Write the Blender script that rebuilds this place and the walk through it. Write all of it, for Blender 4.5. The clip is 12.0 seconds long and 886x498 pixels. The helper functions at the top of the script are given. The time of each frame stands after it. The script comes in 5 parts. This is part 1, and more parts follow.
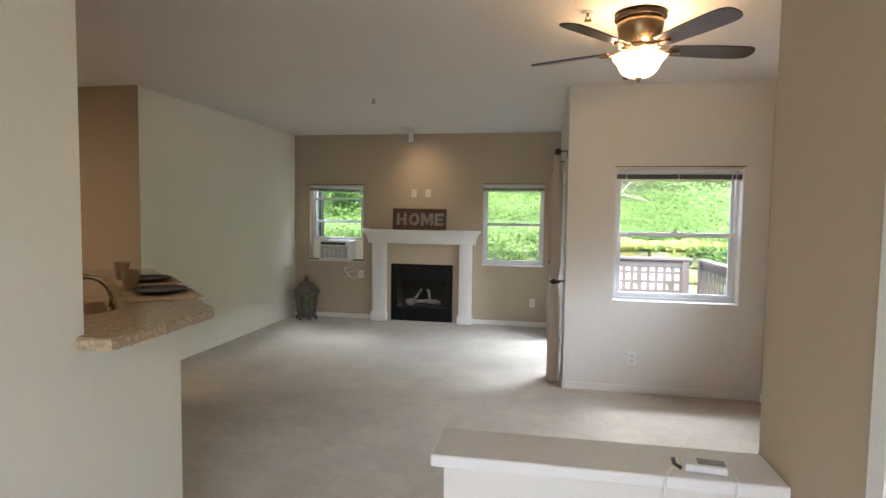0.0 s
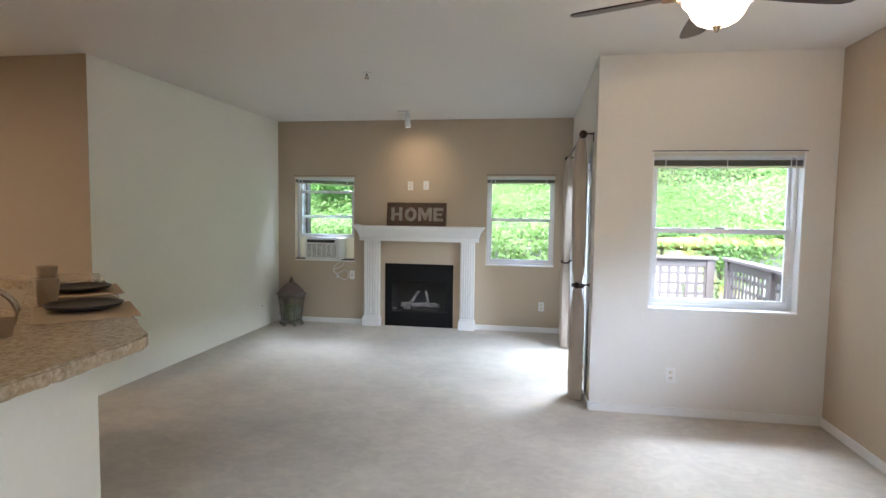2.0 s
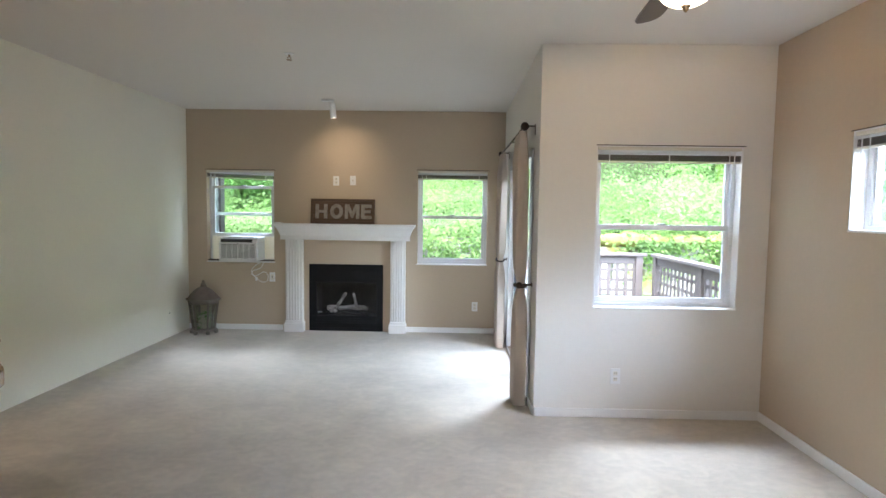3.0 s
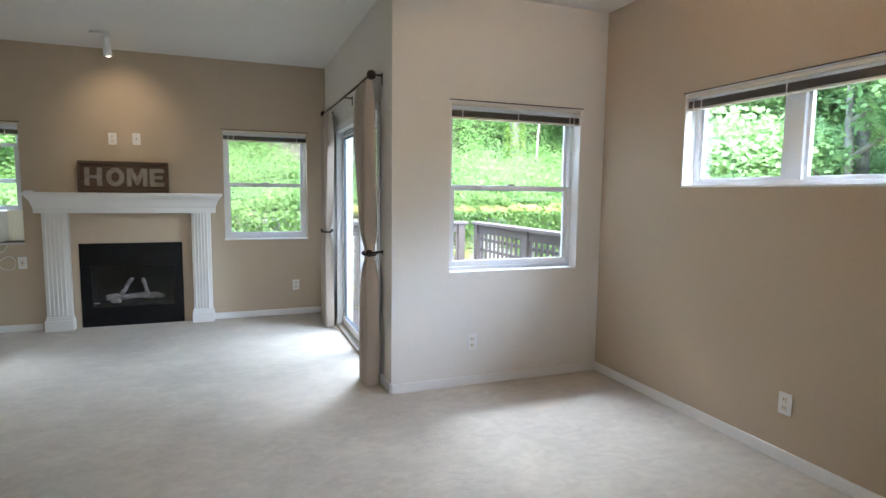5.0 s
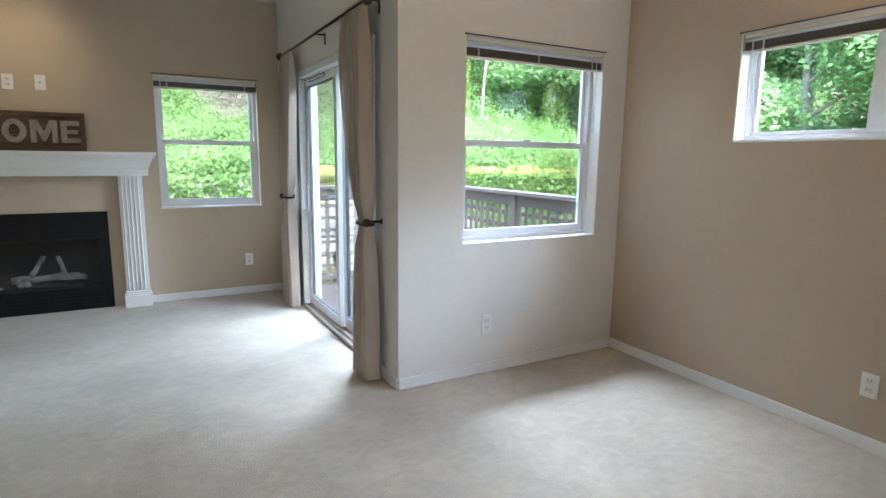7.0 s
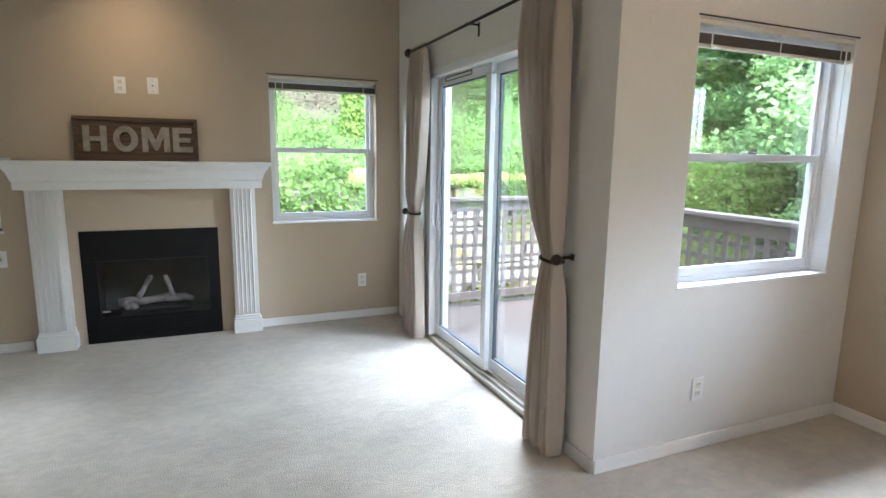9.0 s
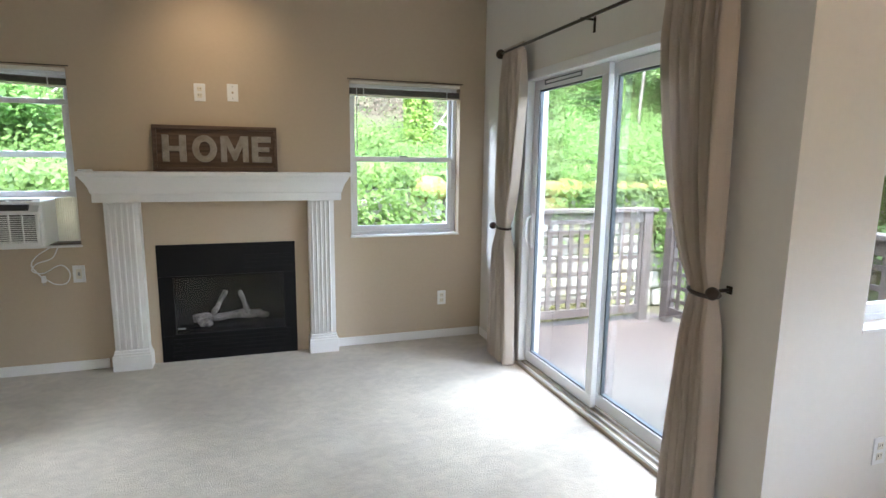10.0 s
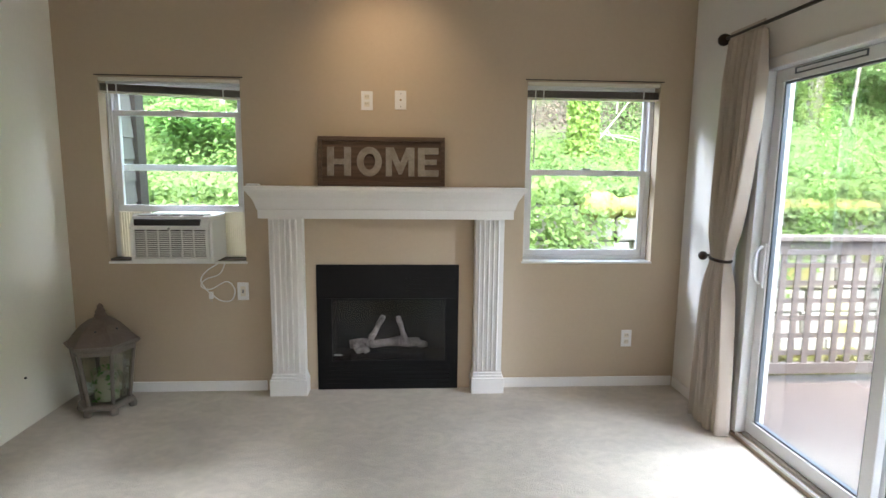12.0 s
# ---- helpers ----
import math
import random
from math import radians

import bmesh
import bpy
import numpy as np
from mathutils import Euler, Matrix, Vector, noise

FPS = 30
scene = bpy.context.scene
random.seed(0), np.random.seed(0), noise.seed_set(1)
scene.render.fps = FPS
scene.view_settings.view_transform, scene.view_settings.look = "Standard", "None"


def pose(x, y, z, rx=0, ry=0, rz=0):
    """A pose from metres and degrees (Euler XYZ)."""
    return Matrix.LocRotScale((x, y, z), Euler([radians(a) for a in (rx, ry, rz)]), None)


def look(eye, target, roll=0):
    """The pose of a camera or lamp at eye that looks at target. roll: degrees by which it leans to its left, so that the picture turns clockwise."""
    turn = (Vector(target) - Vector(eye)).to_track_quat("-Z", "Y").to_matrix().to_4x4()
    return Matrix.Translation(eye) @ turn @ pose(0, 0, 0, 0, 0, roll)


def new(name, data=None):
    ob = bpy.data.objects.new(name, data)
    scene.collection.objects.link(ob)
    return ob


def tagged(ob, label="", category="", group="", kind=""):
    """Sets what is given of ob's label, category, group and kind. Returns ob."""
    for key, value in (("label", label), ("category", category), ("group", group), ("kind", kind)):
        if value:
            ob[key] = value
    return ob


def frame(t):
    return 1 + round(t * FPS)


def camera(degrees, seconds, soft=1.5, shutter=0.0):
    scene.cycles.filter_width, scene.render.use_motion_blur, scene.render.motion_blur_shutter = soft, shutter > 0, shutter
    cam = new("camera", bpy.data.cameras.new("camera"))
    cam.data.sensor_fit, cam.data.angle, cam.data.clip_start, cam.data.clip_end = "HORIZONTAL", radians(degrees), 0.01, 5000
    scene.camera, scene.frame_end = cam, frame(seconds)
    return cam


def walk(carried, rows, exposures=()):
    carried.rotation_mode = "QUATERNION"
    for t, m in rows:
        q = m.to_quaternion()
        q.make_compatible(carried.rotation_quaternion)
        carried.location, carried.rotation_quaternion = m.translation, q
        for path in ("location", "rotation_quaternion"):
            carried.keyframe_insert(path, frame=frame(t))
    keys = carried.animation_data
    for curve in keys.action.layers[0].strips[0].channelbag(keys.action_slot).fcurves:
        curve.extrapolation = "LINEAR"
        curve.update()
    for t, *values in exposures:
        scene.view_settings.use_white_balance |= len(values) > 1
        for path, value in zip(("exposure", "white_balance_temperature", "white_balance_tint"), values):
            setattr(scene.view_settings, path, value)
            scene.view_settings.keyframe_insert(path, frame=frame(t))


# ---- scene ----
cam = camera(77.6, 12.0)
PATH = [
    (0, (0.136, 0.126, 1.586), (-0.224, 2.089, 1.461), 0.8),
    (0.5, (0.099, 0.3, 1.594), (-0.29, 2.258, 1.467), 0.9),
    (1, (0.039, 0.504, 1.59), (-0.363, 2.458, 1.46), 0.8),
    (1.5, (-0.05, 0.686, 1.564), (-0.435, 2.644, 1.431), 0.8),
    (2, (-0.13, 0.849, 1.554), (-0.453, 2.818, 1.418), 0.8),
    (2.5, (-0.222, 1.006, 1.553), (-0.423, 2.991, 1.413), 0.8),
    (3, (-0.29, 1.175, 1.538), (-0.327, 3.169, 1.399), 0.8),
    (5, (-0.667, 1.678, 1.394), (0.045, 3.536, 1.191), 0.7),
    (5.5, (-0.746, 1.821, 1.344), (0.096, 3.618, 1.097), 0.7),
    (6, (-0.807, 1.977, 1.319), (0.114, 3.729, 1.03), 0.7),
    (6.5, (-0.861, 2.211, 1.324), (0.103, 3.933, 1.003), 0.7),
    (8.5, (-1.127, 3.209, 1.416), (-0.287, 4.992, 1.076), 0.8),
    (9, (-1.211, 3.402, 1.424), (-0.44, 5.217, 1.09), 0.8),
    (9.5, (-1.325, 3.619, 1.438), (-0.623, 5.463, 1.111), 0.7),
    (10, (-1.393, 3.85, 1.454), (-0.771, 5.724, 1.135), 0.7),
    (10.5, (-1.428, 4.043, 1.459), (-0.895, 5.946, 1.151), 0.7),
    (11, (-1.459, 4.19, 1.456), (-1.04, 6.123, 1.154), 0.6),
    (11.5, (-1.473, 4.329, 1.452), (-1.202, 6.289, 1.162), 0.7),
    (12, (-1.486, 4.474, 1.451), (-1.367, 6.451, 1.174), 0.6),
]
walk(cam, [(t, look(eye, target, roll)) for t, eye, target, roll in PATH], [(0.0, 3.82, 6150, 16), (0.5, 4.08, 5850, 16), (3.0, 4.22, 5600, 15), (5.0, 3.93, 5560, 14), (6.5, 3.88, 5500, 13), (8.5, 4.05, 5560, 13), (10.0, 4.12, 5830, 15), (11.0, 4.26, 5950, 15), (12.0, 4.16, 6080, 17)])
SKY_STRENGTH, SUN_STRENGTH = 0.115, 0.7
SPOT_POWER, FAN_POWER, KITCHEN_POWER = 0.95, 0.7, 1.9
SLIDER_SKY, WINDOW_SKY, ENTRY_SKY = 37.0, 12.0, 20.0

# ---- world, sun and large lights ----
SUN_DIR = Vector((-0.15, -0.6, 1.2)).normalized()          # towards the sun, high behind the roof
world = bpy.data.worlds.new("sky_world")
world.use_nodes = True
scene.world = world
_wn = world.node_tree.nodes
_sky = _wn.new("ShaderNodeTexSky")
_sky.sky_type = "NISHITA"
_sky.sun_disc = False
_sky.sun_elevation = math.asin(SUN_DIR.z)
_sky.sun_rotation = math.atan2(SUN_DIR.x, SUN_DIR.y)
_sky.air_density, _sky.dust_density = 1.0, 3.0
world.node_tree.links.new(_sky.outputs["Color"], _wn["Background"].inputs["Color"])
_wn["Background"].inputs["Strength"].default_value = SKY_STRENGTH
_sun = bpy.data.lights.new("sun", "SUN")
_sun.energy, _sun.angle, _sun.color = SUN_STRENGTH, radians(35), (1.0, 0.96, 0.9)
_so = new("sun", _sun)
_so.matrix_world = look(SUN_DIR * 30, (0, 0, 0))


def lamp_area(name, eye, target, w, h, power, color):
    d = bpy.data.lights.new(name, "AREA")
    d.shape, d.size, d.size_y, d.energy, d.color = "RECTANGLE", w, h, power, color
    o = new(name, d)
    o.matrix_world = look(eye, target)
    return o


# skylight falling into the openings from above, one lamp for each
DAY = (0.86, 0.94, 1.0)
lamp_area("slider_skylight", (5.4, 6.6, 4.12), (-3.6, 6.2, 0.7), 5.4, 0.9, SLIDER_SKY, DAY)
lamp_area("window_skylight", (-3.6, 10.3, 4.0), (-2.7, 5.8, 0.0), 1.0, 1.0, WINDOW_SKY * 2.2, DAY)
lamp_area("window_skylight", (0.7, 10.3, 4.1), (-1.6, 5.8, 0.0), 1.3, 1.0, WINDOW_SKY * 0.5, DAY)
lamp_area("window_skylight", (1.6, 7.5, 4.3), (1.1, 3.0, 0.0), 1.3, 1.0, WINDOW_SKY * 2.7, DAY)
lamp_area("window_skylight", (4.7, 2.5, 3.9), (0.3, 4.9, 0.3), 3.2, 2.0, WINDOW_SKY * 5.6, DAY)
lamp_area("entry_skylight", (2.1, -4.2, 2.7), (-1.4, 0.4, 0.9), 2.0, 1.2, ENTRY_SKY, DAY)


# ---- materials ----
def nodes_of(mat):
    return mat.node_tree.nodes, mat.node_tree.links


def material(name, color, rough=0.6, metal=0.0, var=0.08, scale=6.0, fine=90.0, bump=0.0, bump_scale=120.0, spec=0.5,
             stain=None, stain_scale=1.2, stain_amount=0.5, random=0.0):
    """A principled surface with variation at two scales, an optional stain colour and relief."""
    m = bpy.data.materials.new(name)
    m.use_nodes = True
    n, l = nodes_of(m)
    p = n["Principled BSDF"]
    big, small = n.new("ShaderNodeTexNoise"), n.new("ShaderNodeTexNoise")
    big.inputs["Scale"].default_value, big.inputs["Detail"].default_value = scale, 5
    small.inputs["Scale"].default_value, small.inputs["Detail"].default_value = fine, 3
    geo = n.new("ShaderNodeNewGeometry")
    for t in (big, small):
        l.new(geo.outputs["Position"], t.inputs["Vector"])
    add = n.new("ShaderNodeMath")
    add.operation = "ADD"
    l.new(big.outputs["Fac"], add.inputs[0])
    l.new(small.outputs["Fac"], add.inputs[1])
    ramp = n.new("ShaderNodeMapRange")
    ramp.inputs["From Min"].default_value, ramp.inputs["From Max"].default_value = 0.6, 1.4
    ramp.inputs["To Min"].default_value, ramp.inputs["To Max"].default_value = 1 - var, 1 + var
    l.new(add.outputs[0], ramp.inputs["Value"])
    val = n.new("ShaderNodeHueSaturation")
    val.inputs["Color"].default_value = (*color, 1)
    l.new(ramp.outputs["Result"], val.inputs["Value"])
    out = val.outputs["Color"]
    if random:
        info = n.new("ShaderNodeObjectInfo")
        r2 = n.new("ShaderNodeMapRange")
        r2.inputs["To Min"].default_value, r2.inputs["To Max"].default_value = 1 - random, 1 + random
        l.new(info.outputs["Random"], r2.inputs["Value"])
        v2 = n.new("ShaderNodeHueSaturation")
        l.new(out, v2.inputs["Color"])
        l.new(r2.outputs["Result"], v2.inputs["Value"])
        out = v2.outputs["Color"]
    if stain:
        st = n.new("ShaderNodeTexNoise")
        st.inputs["Scale"].default_value, st.inputs["Detail"].default_value = stain_scale, 6
        l.new(geo.outputs["Position"], st.inputs["Vector"])
        sr = n.new("ShaderNodeMapRange")
        sr.inputs["From Min"].default_value, sr.inputs["From Max"].default_value = 0.48, 0.68
        sr.inputs["To Max"].default_value = stain_amount
        l.new(st.outputs["Fac"], sr.inputs["Value"])
        mix = n.new("ShaderNodeMix")
        mix.data_type = "RGBA"
        l.new(sr.outputs["Result"], mix.inputs["Factor"])
        l.new(out, mix.inputs["A"])
        mix.inputs["B"].default_value = (*stain, 1)
        out = mix.outputs["Result"]
    l.new(out, p.inputs["Base Color"])
    p.inputs["Roughness"].default_value, p.inputs["Metallic"].default_value = rough, metal
    p.inputs["Specular IOR Level"].default_value = spec
    if bump:
        b, bt = n.new("ShaderNodeBump"), n.new("ShaderNodeTexNoise")
        bt.inputs["Scale"].default_value, bt.inputs["Detail"].default_value = bump_scale, 4
        l.new(geo.outputs["Position"], bt.inputs["Vector"])
        b.inputs["Strength"].default_value, b.inputs["Distance"].default_value = bump, 0.004
        l.new(bt.outputs["Fac"], b.inputs["Height"])
        l.new(b.outputs["Normal"], p.inputs["Normal"])
    return m


def wood_material(name, dark, light, rough=0.55, stretch=(1.5, 30, 30)):
    m = bpy.data.materials.new(name)
    m.use_nodes = True
    n, l = nodes_of(m)
    p = n["Principled BSDF"]
    co, mp, tx, cr = n.new("ShaderNodeTexCoord"), n.new("ShaderNodeMapping"), n.new("ShaderNodeTexNoise"), n.new("ShaderNodeValToRGB")
    mp.inputs["Scale"].default_value = stretch
    tx.inputs["Scale"].default_value, tx.inputs["Detail"].default_value, tx.inputs["Distortion"].default_value = 1.5, 7, 0.6
    cr.color_ramp.elements[0].color, cr.color_ramp.elements[1].color = (*dark, 1), (*light, 1)
    cr.color_ramp.elements[0].position, cr.color_ramp.elements[1].position = 0.3, 0.7
    l.new(co.outputs["Object"], mp.inputs["Vector"])
    l.new(mp.outputs["Vector"], tx.inputs["Vector"])
    l.new(tx.outputs["Fac"], cr.inputs["Fac"])
    l.new(cr.outputs["Color"], p.inputs["Base Color"])
    b = n.new("ShaderNodeBump")
    b.inputs["Strength"].default_value, b.inputs["Distance"].default_value = 0.25, 0.002
    l.new(tx.outputs["Fac"], b.inputs["Height"])
    l.new(b.outputs["Normal"], p.inputs["Normal"])
    p.inputs["Roughness"].default_value = rough
    return m


def carpet_material():
    """Cut-pile carpet: tufts, brushed streaks, footprints and faint traffic soil."""
    m = material("carpet_pile", (0.55, 0.487, 0.395), rough=1.0, var=0.13, scale=3.5, fine=230, spec=0.1,
                 stain=(0.42, 0.365, 0.295), stain_scale=1.6, stain_amount=0.45)
    n, l = nodes_of(m)
    p = n["Principled BSDF"]
    geo = n.new("ShaderNodeNewGeometry")
    tuft, pile, brush = n.new("ShaderNodeTexNoise"), n.new("ShaderNodeTexNoise"), n.new("ShaderNodeTexNoise")
    tuft.inputs["Scale"].default_value, tuft.inputs["Detail"].default_value = 150, 3
    pile.inputs["Scale"].default_value, pile.inputs["Detail"].default_value = 24, 5
    brush.inputs["Scale"].default_value, brush.inputs["Detail"].default_value, brush.inputs["Distortion"].default_value = 7.0, 6, 1.2
    mp = n.new("ShaderNodeMapping")
    mp.inputs["Rotation"].default_value = (0, 0, radians(24))
    mp.inputs["Scale"].default_value = (1.0, 1.5, 1.0)
    l.new(geo.outputs["Position"], mp.inputs["Vector"])
    l.new(mp.outputs["Vector"], brush.inputs["Vector"])
    for t in (tuft, pile):
        l.new(geo.outputs["Position"], t.inputs["Vector"])
    # pile pushed one way or the other reads lighter or darker, in patches with crisp rims
    edge = n.new("ShaderNodeMapRange")
    edge.inputs["From Min"].default_value, edge.inputs["From Max"].default_value = 0.46, 0.56
    edge.inputs["To Min"].default_value, edge.inputs["To Max"].default_value = 0.95, 1.025
    l.new(brush.outputs["Fac"], edge.inputs["Value"])
    grain = n.new("ShaderNodeMapRange")
    grain.inputs["From Min"].default_value, grain.inputs["From Max"].default_value = 0.3, 0.7
    grain.inputs["To Min"].default_value, grain.inputs["To Max"].default_value = 0.95, 1.05
    l.new(pile.outputs["Fac"], grain.inputs["Value"])
    both = n.new("ShaderNodeMath")
    both.operation = "MULTIPLY"
    l.new(edge.outputs["Result"], both.inputs[0])
    l.new(grain.outputs["Result"], both.inputs[1])
    hs = n.new("ShaderNodeHueSaturation")
    l.new(p.inputs["Base Color"].links[0].from_socket, hs.inputs["Color"])
    l.new(both.outputs[0], hs.inputs["Value"])
    l.new(hs.outputs["Color"], p.inputs["Base Color"])
    s = n.new("ShaderNodeMath")
    s.operation = "MULTIPLY_ADD"
    l.new(pile.outputs["Fac"], s.inputs[0])
    s.inputs[1].default_value = 0.45
    l.new(tuft.outputs["Fac"], s.inputs[2])
    b = n.new("ShaderNodeBump")
    b.inputs["Strength"].default_value, b.inputs["Distance"].default_value = 0.6, 0.012
    l.new(s.outputs[0], b.inputs["Height"])
    l.new(b.outputs["Normal"], p.inputs["Normal"])
    p.inputs["Sheen Weight"].default_value = 0.25
    return m


def granite_material():
    m = bpy.data.materials.new("granite")
    m.use_nodes = True
    n, l = nodes_of(m)
    p = n["Principled BSDF"]
    geo, vo, no, cr, cr2, mix = (n.new("ShaderNodeNewGeometry"), n.new("ShaderNodeTexVoronoi"), n.new("ShaderNodeTexNoise"),
                                 n.new("ShaderNodeValToRGB"), n.new("ShaderNodeValToRGB"), n.new("ShaderNodeMix"))
    mix.data_type = "RGBA"
    mix.blend_type = "MULTIPLY"
    vo.inputs["Scale"].default_value = 140
    no.inputs["Scale"].default_value, no.inputs["Detail"].default_value = 55, 8
    l.new(geo.outputs["Position"], vo.inputs["Vector"])
    l.new(geo.outputs["Position"], no.inputs["Vector"])
    e = cr.color_ramp.elements
    e[0].position, e[0].color = 0.30, (0.34, 0.255, 0.155, 1)
    e[1].position, e[1].color = 0.70, (0.58, 0.47, 0.33, 1)
    k = cr.color_ramp.elements.new(0.48)
    k.color = (0.46, 0.36, 0.23, 1)
    f = cr2.color_ramp.elements
    f[0].position, f[0].color = 0.0, (0.35, 0.3, 0.26, 1)
    f[1].position, f[1].color = 0.35, (1, 1, 1, 1)
    l.new(no.outputs["Fac"], cr.inputs["Fac"])
    l.new(vo.outputs["Color"], cr2.inputs["Fac"])
    mix.inputs["Factor"].default_value = 0.5
    l.new(cr.outputs["Color"], mix.inputs["A"])
    l.new(cr2.outputs["Color"], mix.inputs["B"])
    l.new(mix.outputs["Result"], p.inputs["Base Color"])
    p.inputs["Roughness"].default_value = 0.12
    return m


def glass_material(name, tint=(0.97, 1, 0.98), rough=0.0, gloss=1.0):
    """Thin pane: clear straight through, with a mirror sheen that grows towards grazing angles."""
    m = bpy.data.materials.new(name)
    m.use_nodes = True
    n, l = nodes_of(m)
    n.remove(n["Principled BSDF"])
    tr, gl, fr, mx = n.new("ShaderNodeBsdfTransparent"), n.new("ShaderNodeBsdfGlossy"), n.new("ShaderNodeFresnel"), n.new("ShaderNodeMixShader")
    tr.inputs["Color"].default_value = (*tint, 1)
    gl.inputs["Roughness"].default_value = rough
    fr.inputs["IOR"].default_value = 1.45
    k = n.new("ShaderNodeMath")
    k.operation = "MULTIPLY"
    k.use_clamp = True
    k.inputs[1].default_value = gloss
    l.new(fr.outputs["Fac"], k.inputs[0])
    l.new(k.outputs[0], mx.inputs["Fac"])
    l.new(tr.outputs["BSDF"], mx.inputs[1])
    l.new(gl.outputs["BSDF"], mx.inputs[2])
    l.new(mx.outputs["Shader"], n["Material Output"].inputs["Surface"])
    return m


def leaf_material(name, a, b, glow=0.45):
    """Leaves that differ one from another, with light passing through them."""
    m = bpy.data.materials.new(name)
    m.use_nodes = True
    n, l = nodes_of(m)
    p = n["Principled BSDF"]
    geo, cr = n.new("ShaderNodeNewGeometry"), n.new("ShaderNodeValToRGB")
    cr.color_ramp.elements[0].color, cr.color_ramp.elements[1].color = (*a, 1), (*b, 1)
    tx, sm = n.new("ShaderNodeTexNoise"), n.new("ShaderNodeMath")
    tx.inputs["Scale"].default_value, tx.inputs["Detail"].default_value = 0.8, 4
    l.new(geo.outputs["Position"], tx.inputs["Vector"])
    sm.operation = "MULTIPLY_ADD"
    l.new(geo.outputs["Random Per Island"], sm.inputs[0])
    sm.inputs[1].default_value = 0.5
    sub = n.new("ShaderNodeMath")
    sub.operation = "SUBTRACT"
    l.new(tx.outputs["Fac"], sub.inputs[0])
    sub.inputs[1].default_value = 0.22
    l.new(sub.outputs[0], sm.inputs[2])
    l.new(sm.outputs[0], cr.inputs["Fac"])
    l.new(cr.outputs["Color"], p.inputs["Base Color"])
    p.inputs["Roughness"].default_value = 0.55
    tl, mx = n.new("ShaderNodeBsdfTranslucent"), n.new("ShaderNodeMixShader")
    l.new(cr.outputs["Color"], tl.inputs["Color"])
    mx.inputs["Fac"].default_value = glow
    l.new(p.outputs["BSDF"], mx.inputs[1])
    l.new(tl.outputs["BSDF"], mx.inputs[2])
    l.new(mx.outputs["Shader"], n["Material Output"].inputs["Surface"])
    return m


def emitter(name, color, strength):
    m = bpy.data.materials.new(name)
    m.use_nodes = True
    p = m.node_tree.nodes["Principled BSDF"]
    p.inputs["Base Color"].default_value = (0.9, 0.85, 0.75, 1)
    p.inputs["Emission Color"].default_value = (*color, 1)
    p.inputs["Emission Strength"].default_value = strength
    p.inputs["Roughness"].default_value = 0.3
    return m


M_TAN = material("tan_wall_paint", (0.50, 0.41, 0.30), rough=0.75, var=0.025, scale=1.3, fine=40, bump=0.12, bump_scale=140, spec=0.3)
M_WHITE_WALL = material("off_white_wall_paint", (0.75, 0.725, 0.675), rough=0.75, var=0.02, scale=1.1, fine=40, bump=0.12, bump_scale=140, spec=0.3)
M_BRIGHT_WALL = material("white_wall_paint", (0.84, 0.82, 0.72), rough=0.72, var=0.02, scale=1.1, fine=40, bump=0.12, bump_scale=140, spec=0.3)
M_CEIL = material("ceiling_paint", (0.74, 0.71, 0.66), rough=0.9, var=0.02, scale=1.0, fine=60, bump=0.3, bump_scale=70, spec=0.2)
M_TRIM = material("white_semi_gloss_trim", (0.80, 0.79, 0.77), rough=0.38, var=0.025, scale=3, fine=60)
M_VINYL = material("white_vinyl", (0.78, 0.79, 0.80), rough=0.35, var=0.03, scale=4, fine=80)
M_CARPET = carpet_material()
M_GRANITE = granite_material()
M_GLASS = glass_material("window_glass", gloss=0.42)
M_LANTERN_GLASS = glass_material("old_glass", tint=(0.9, 0.93, 0.9), rough=0.12, gloss=0.5)
M_FIRE_GLASS = glass_material("smoked_glass", tint=(0.76, 0.76, 0.77), rough=0.15, gloss=1.0)
M_BLACK = material("black_enamel", (0.006, 0.006, 0.0065), spec=0.2, rough=0.4, var=0.2, scale=5, fine=80)
M_SOOT = material("firebox_soot", (0.018, 0.017, 0.017), rough=0.9, var=0.4, scale=8, fine=60)
M_LOG = material("grey_ceramic_log", (0.6, 0.55, 0.5), rough=0.9, var=0.4, scale=22, fine=90, bump=0.8, bump_scale=50, stain=(0.05, 0.045, 0.04), stain_scale=9, stain_amount=0.9)
M_BRONZE = material("dark_bronze", (0.045, 0.032, 0.025), rough=0.4, metal=0.7, var=0.25, scale=20, fine=90)
M_BRASS = material("antique_brass", (0.36, 0.27, 0.17), rough=0.28, metal=1.0, var=0.12, scale=12, fine=80)
M_NICKEL = material("brushed_nickel", (0.48, 0.42, 0.35), rough=0.25, metal=1.0, var=0.06, scale=20, fine=200)
M_BLADE = wood_material("walnut_blade", (0.022, 0.014, 0.011), (0.06, 0.036, 0.026), rough=0.3, stretch=(2, 30, 30))
M_SIGN = wood_material("stained_sign_wood", (0.055, 0.032, 0.02), (0.13, 0.08, 0.05), rough=0.7)
M_LETTER = material("weathered_galvanised_letter", (0.31, 0.28, 0.235), rough=0.5, metal=0.35, var=0.25, scale=14, fine=90, stain=(0.2, 0.16, 0.12), stain_scale=16, stain_amount=0.6)
M_LANTERN = material("weathered_lantern_wood", (0.17, 0.145, 0.118), rough=0.85, var=0.3, scale=12, fine=120, bump=0.5, bump_scale=70, stain=(0.2, 0.175, 0.15), stain_scale=7, stain_amount=0.5)
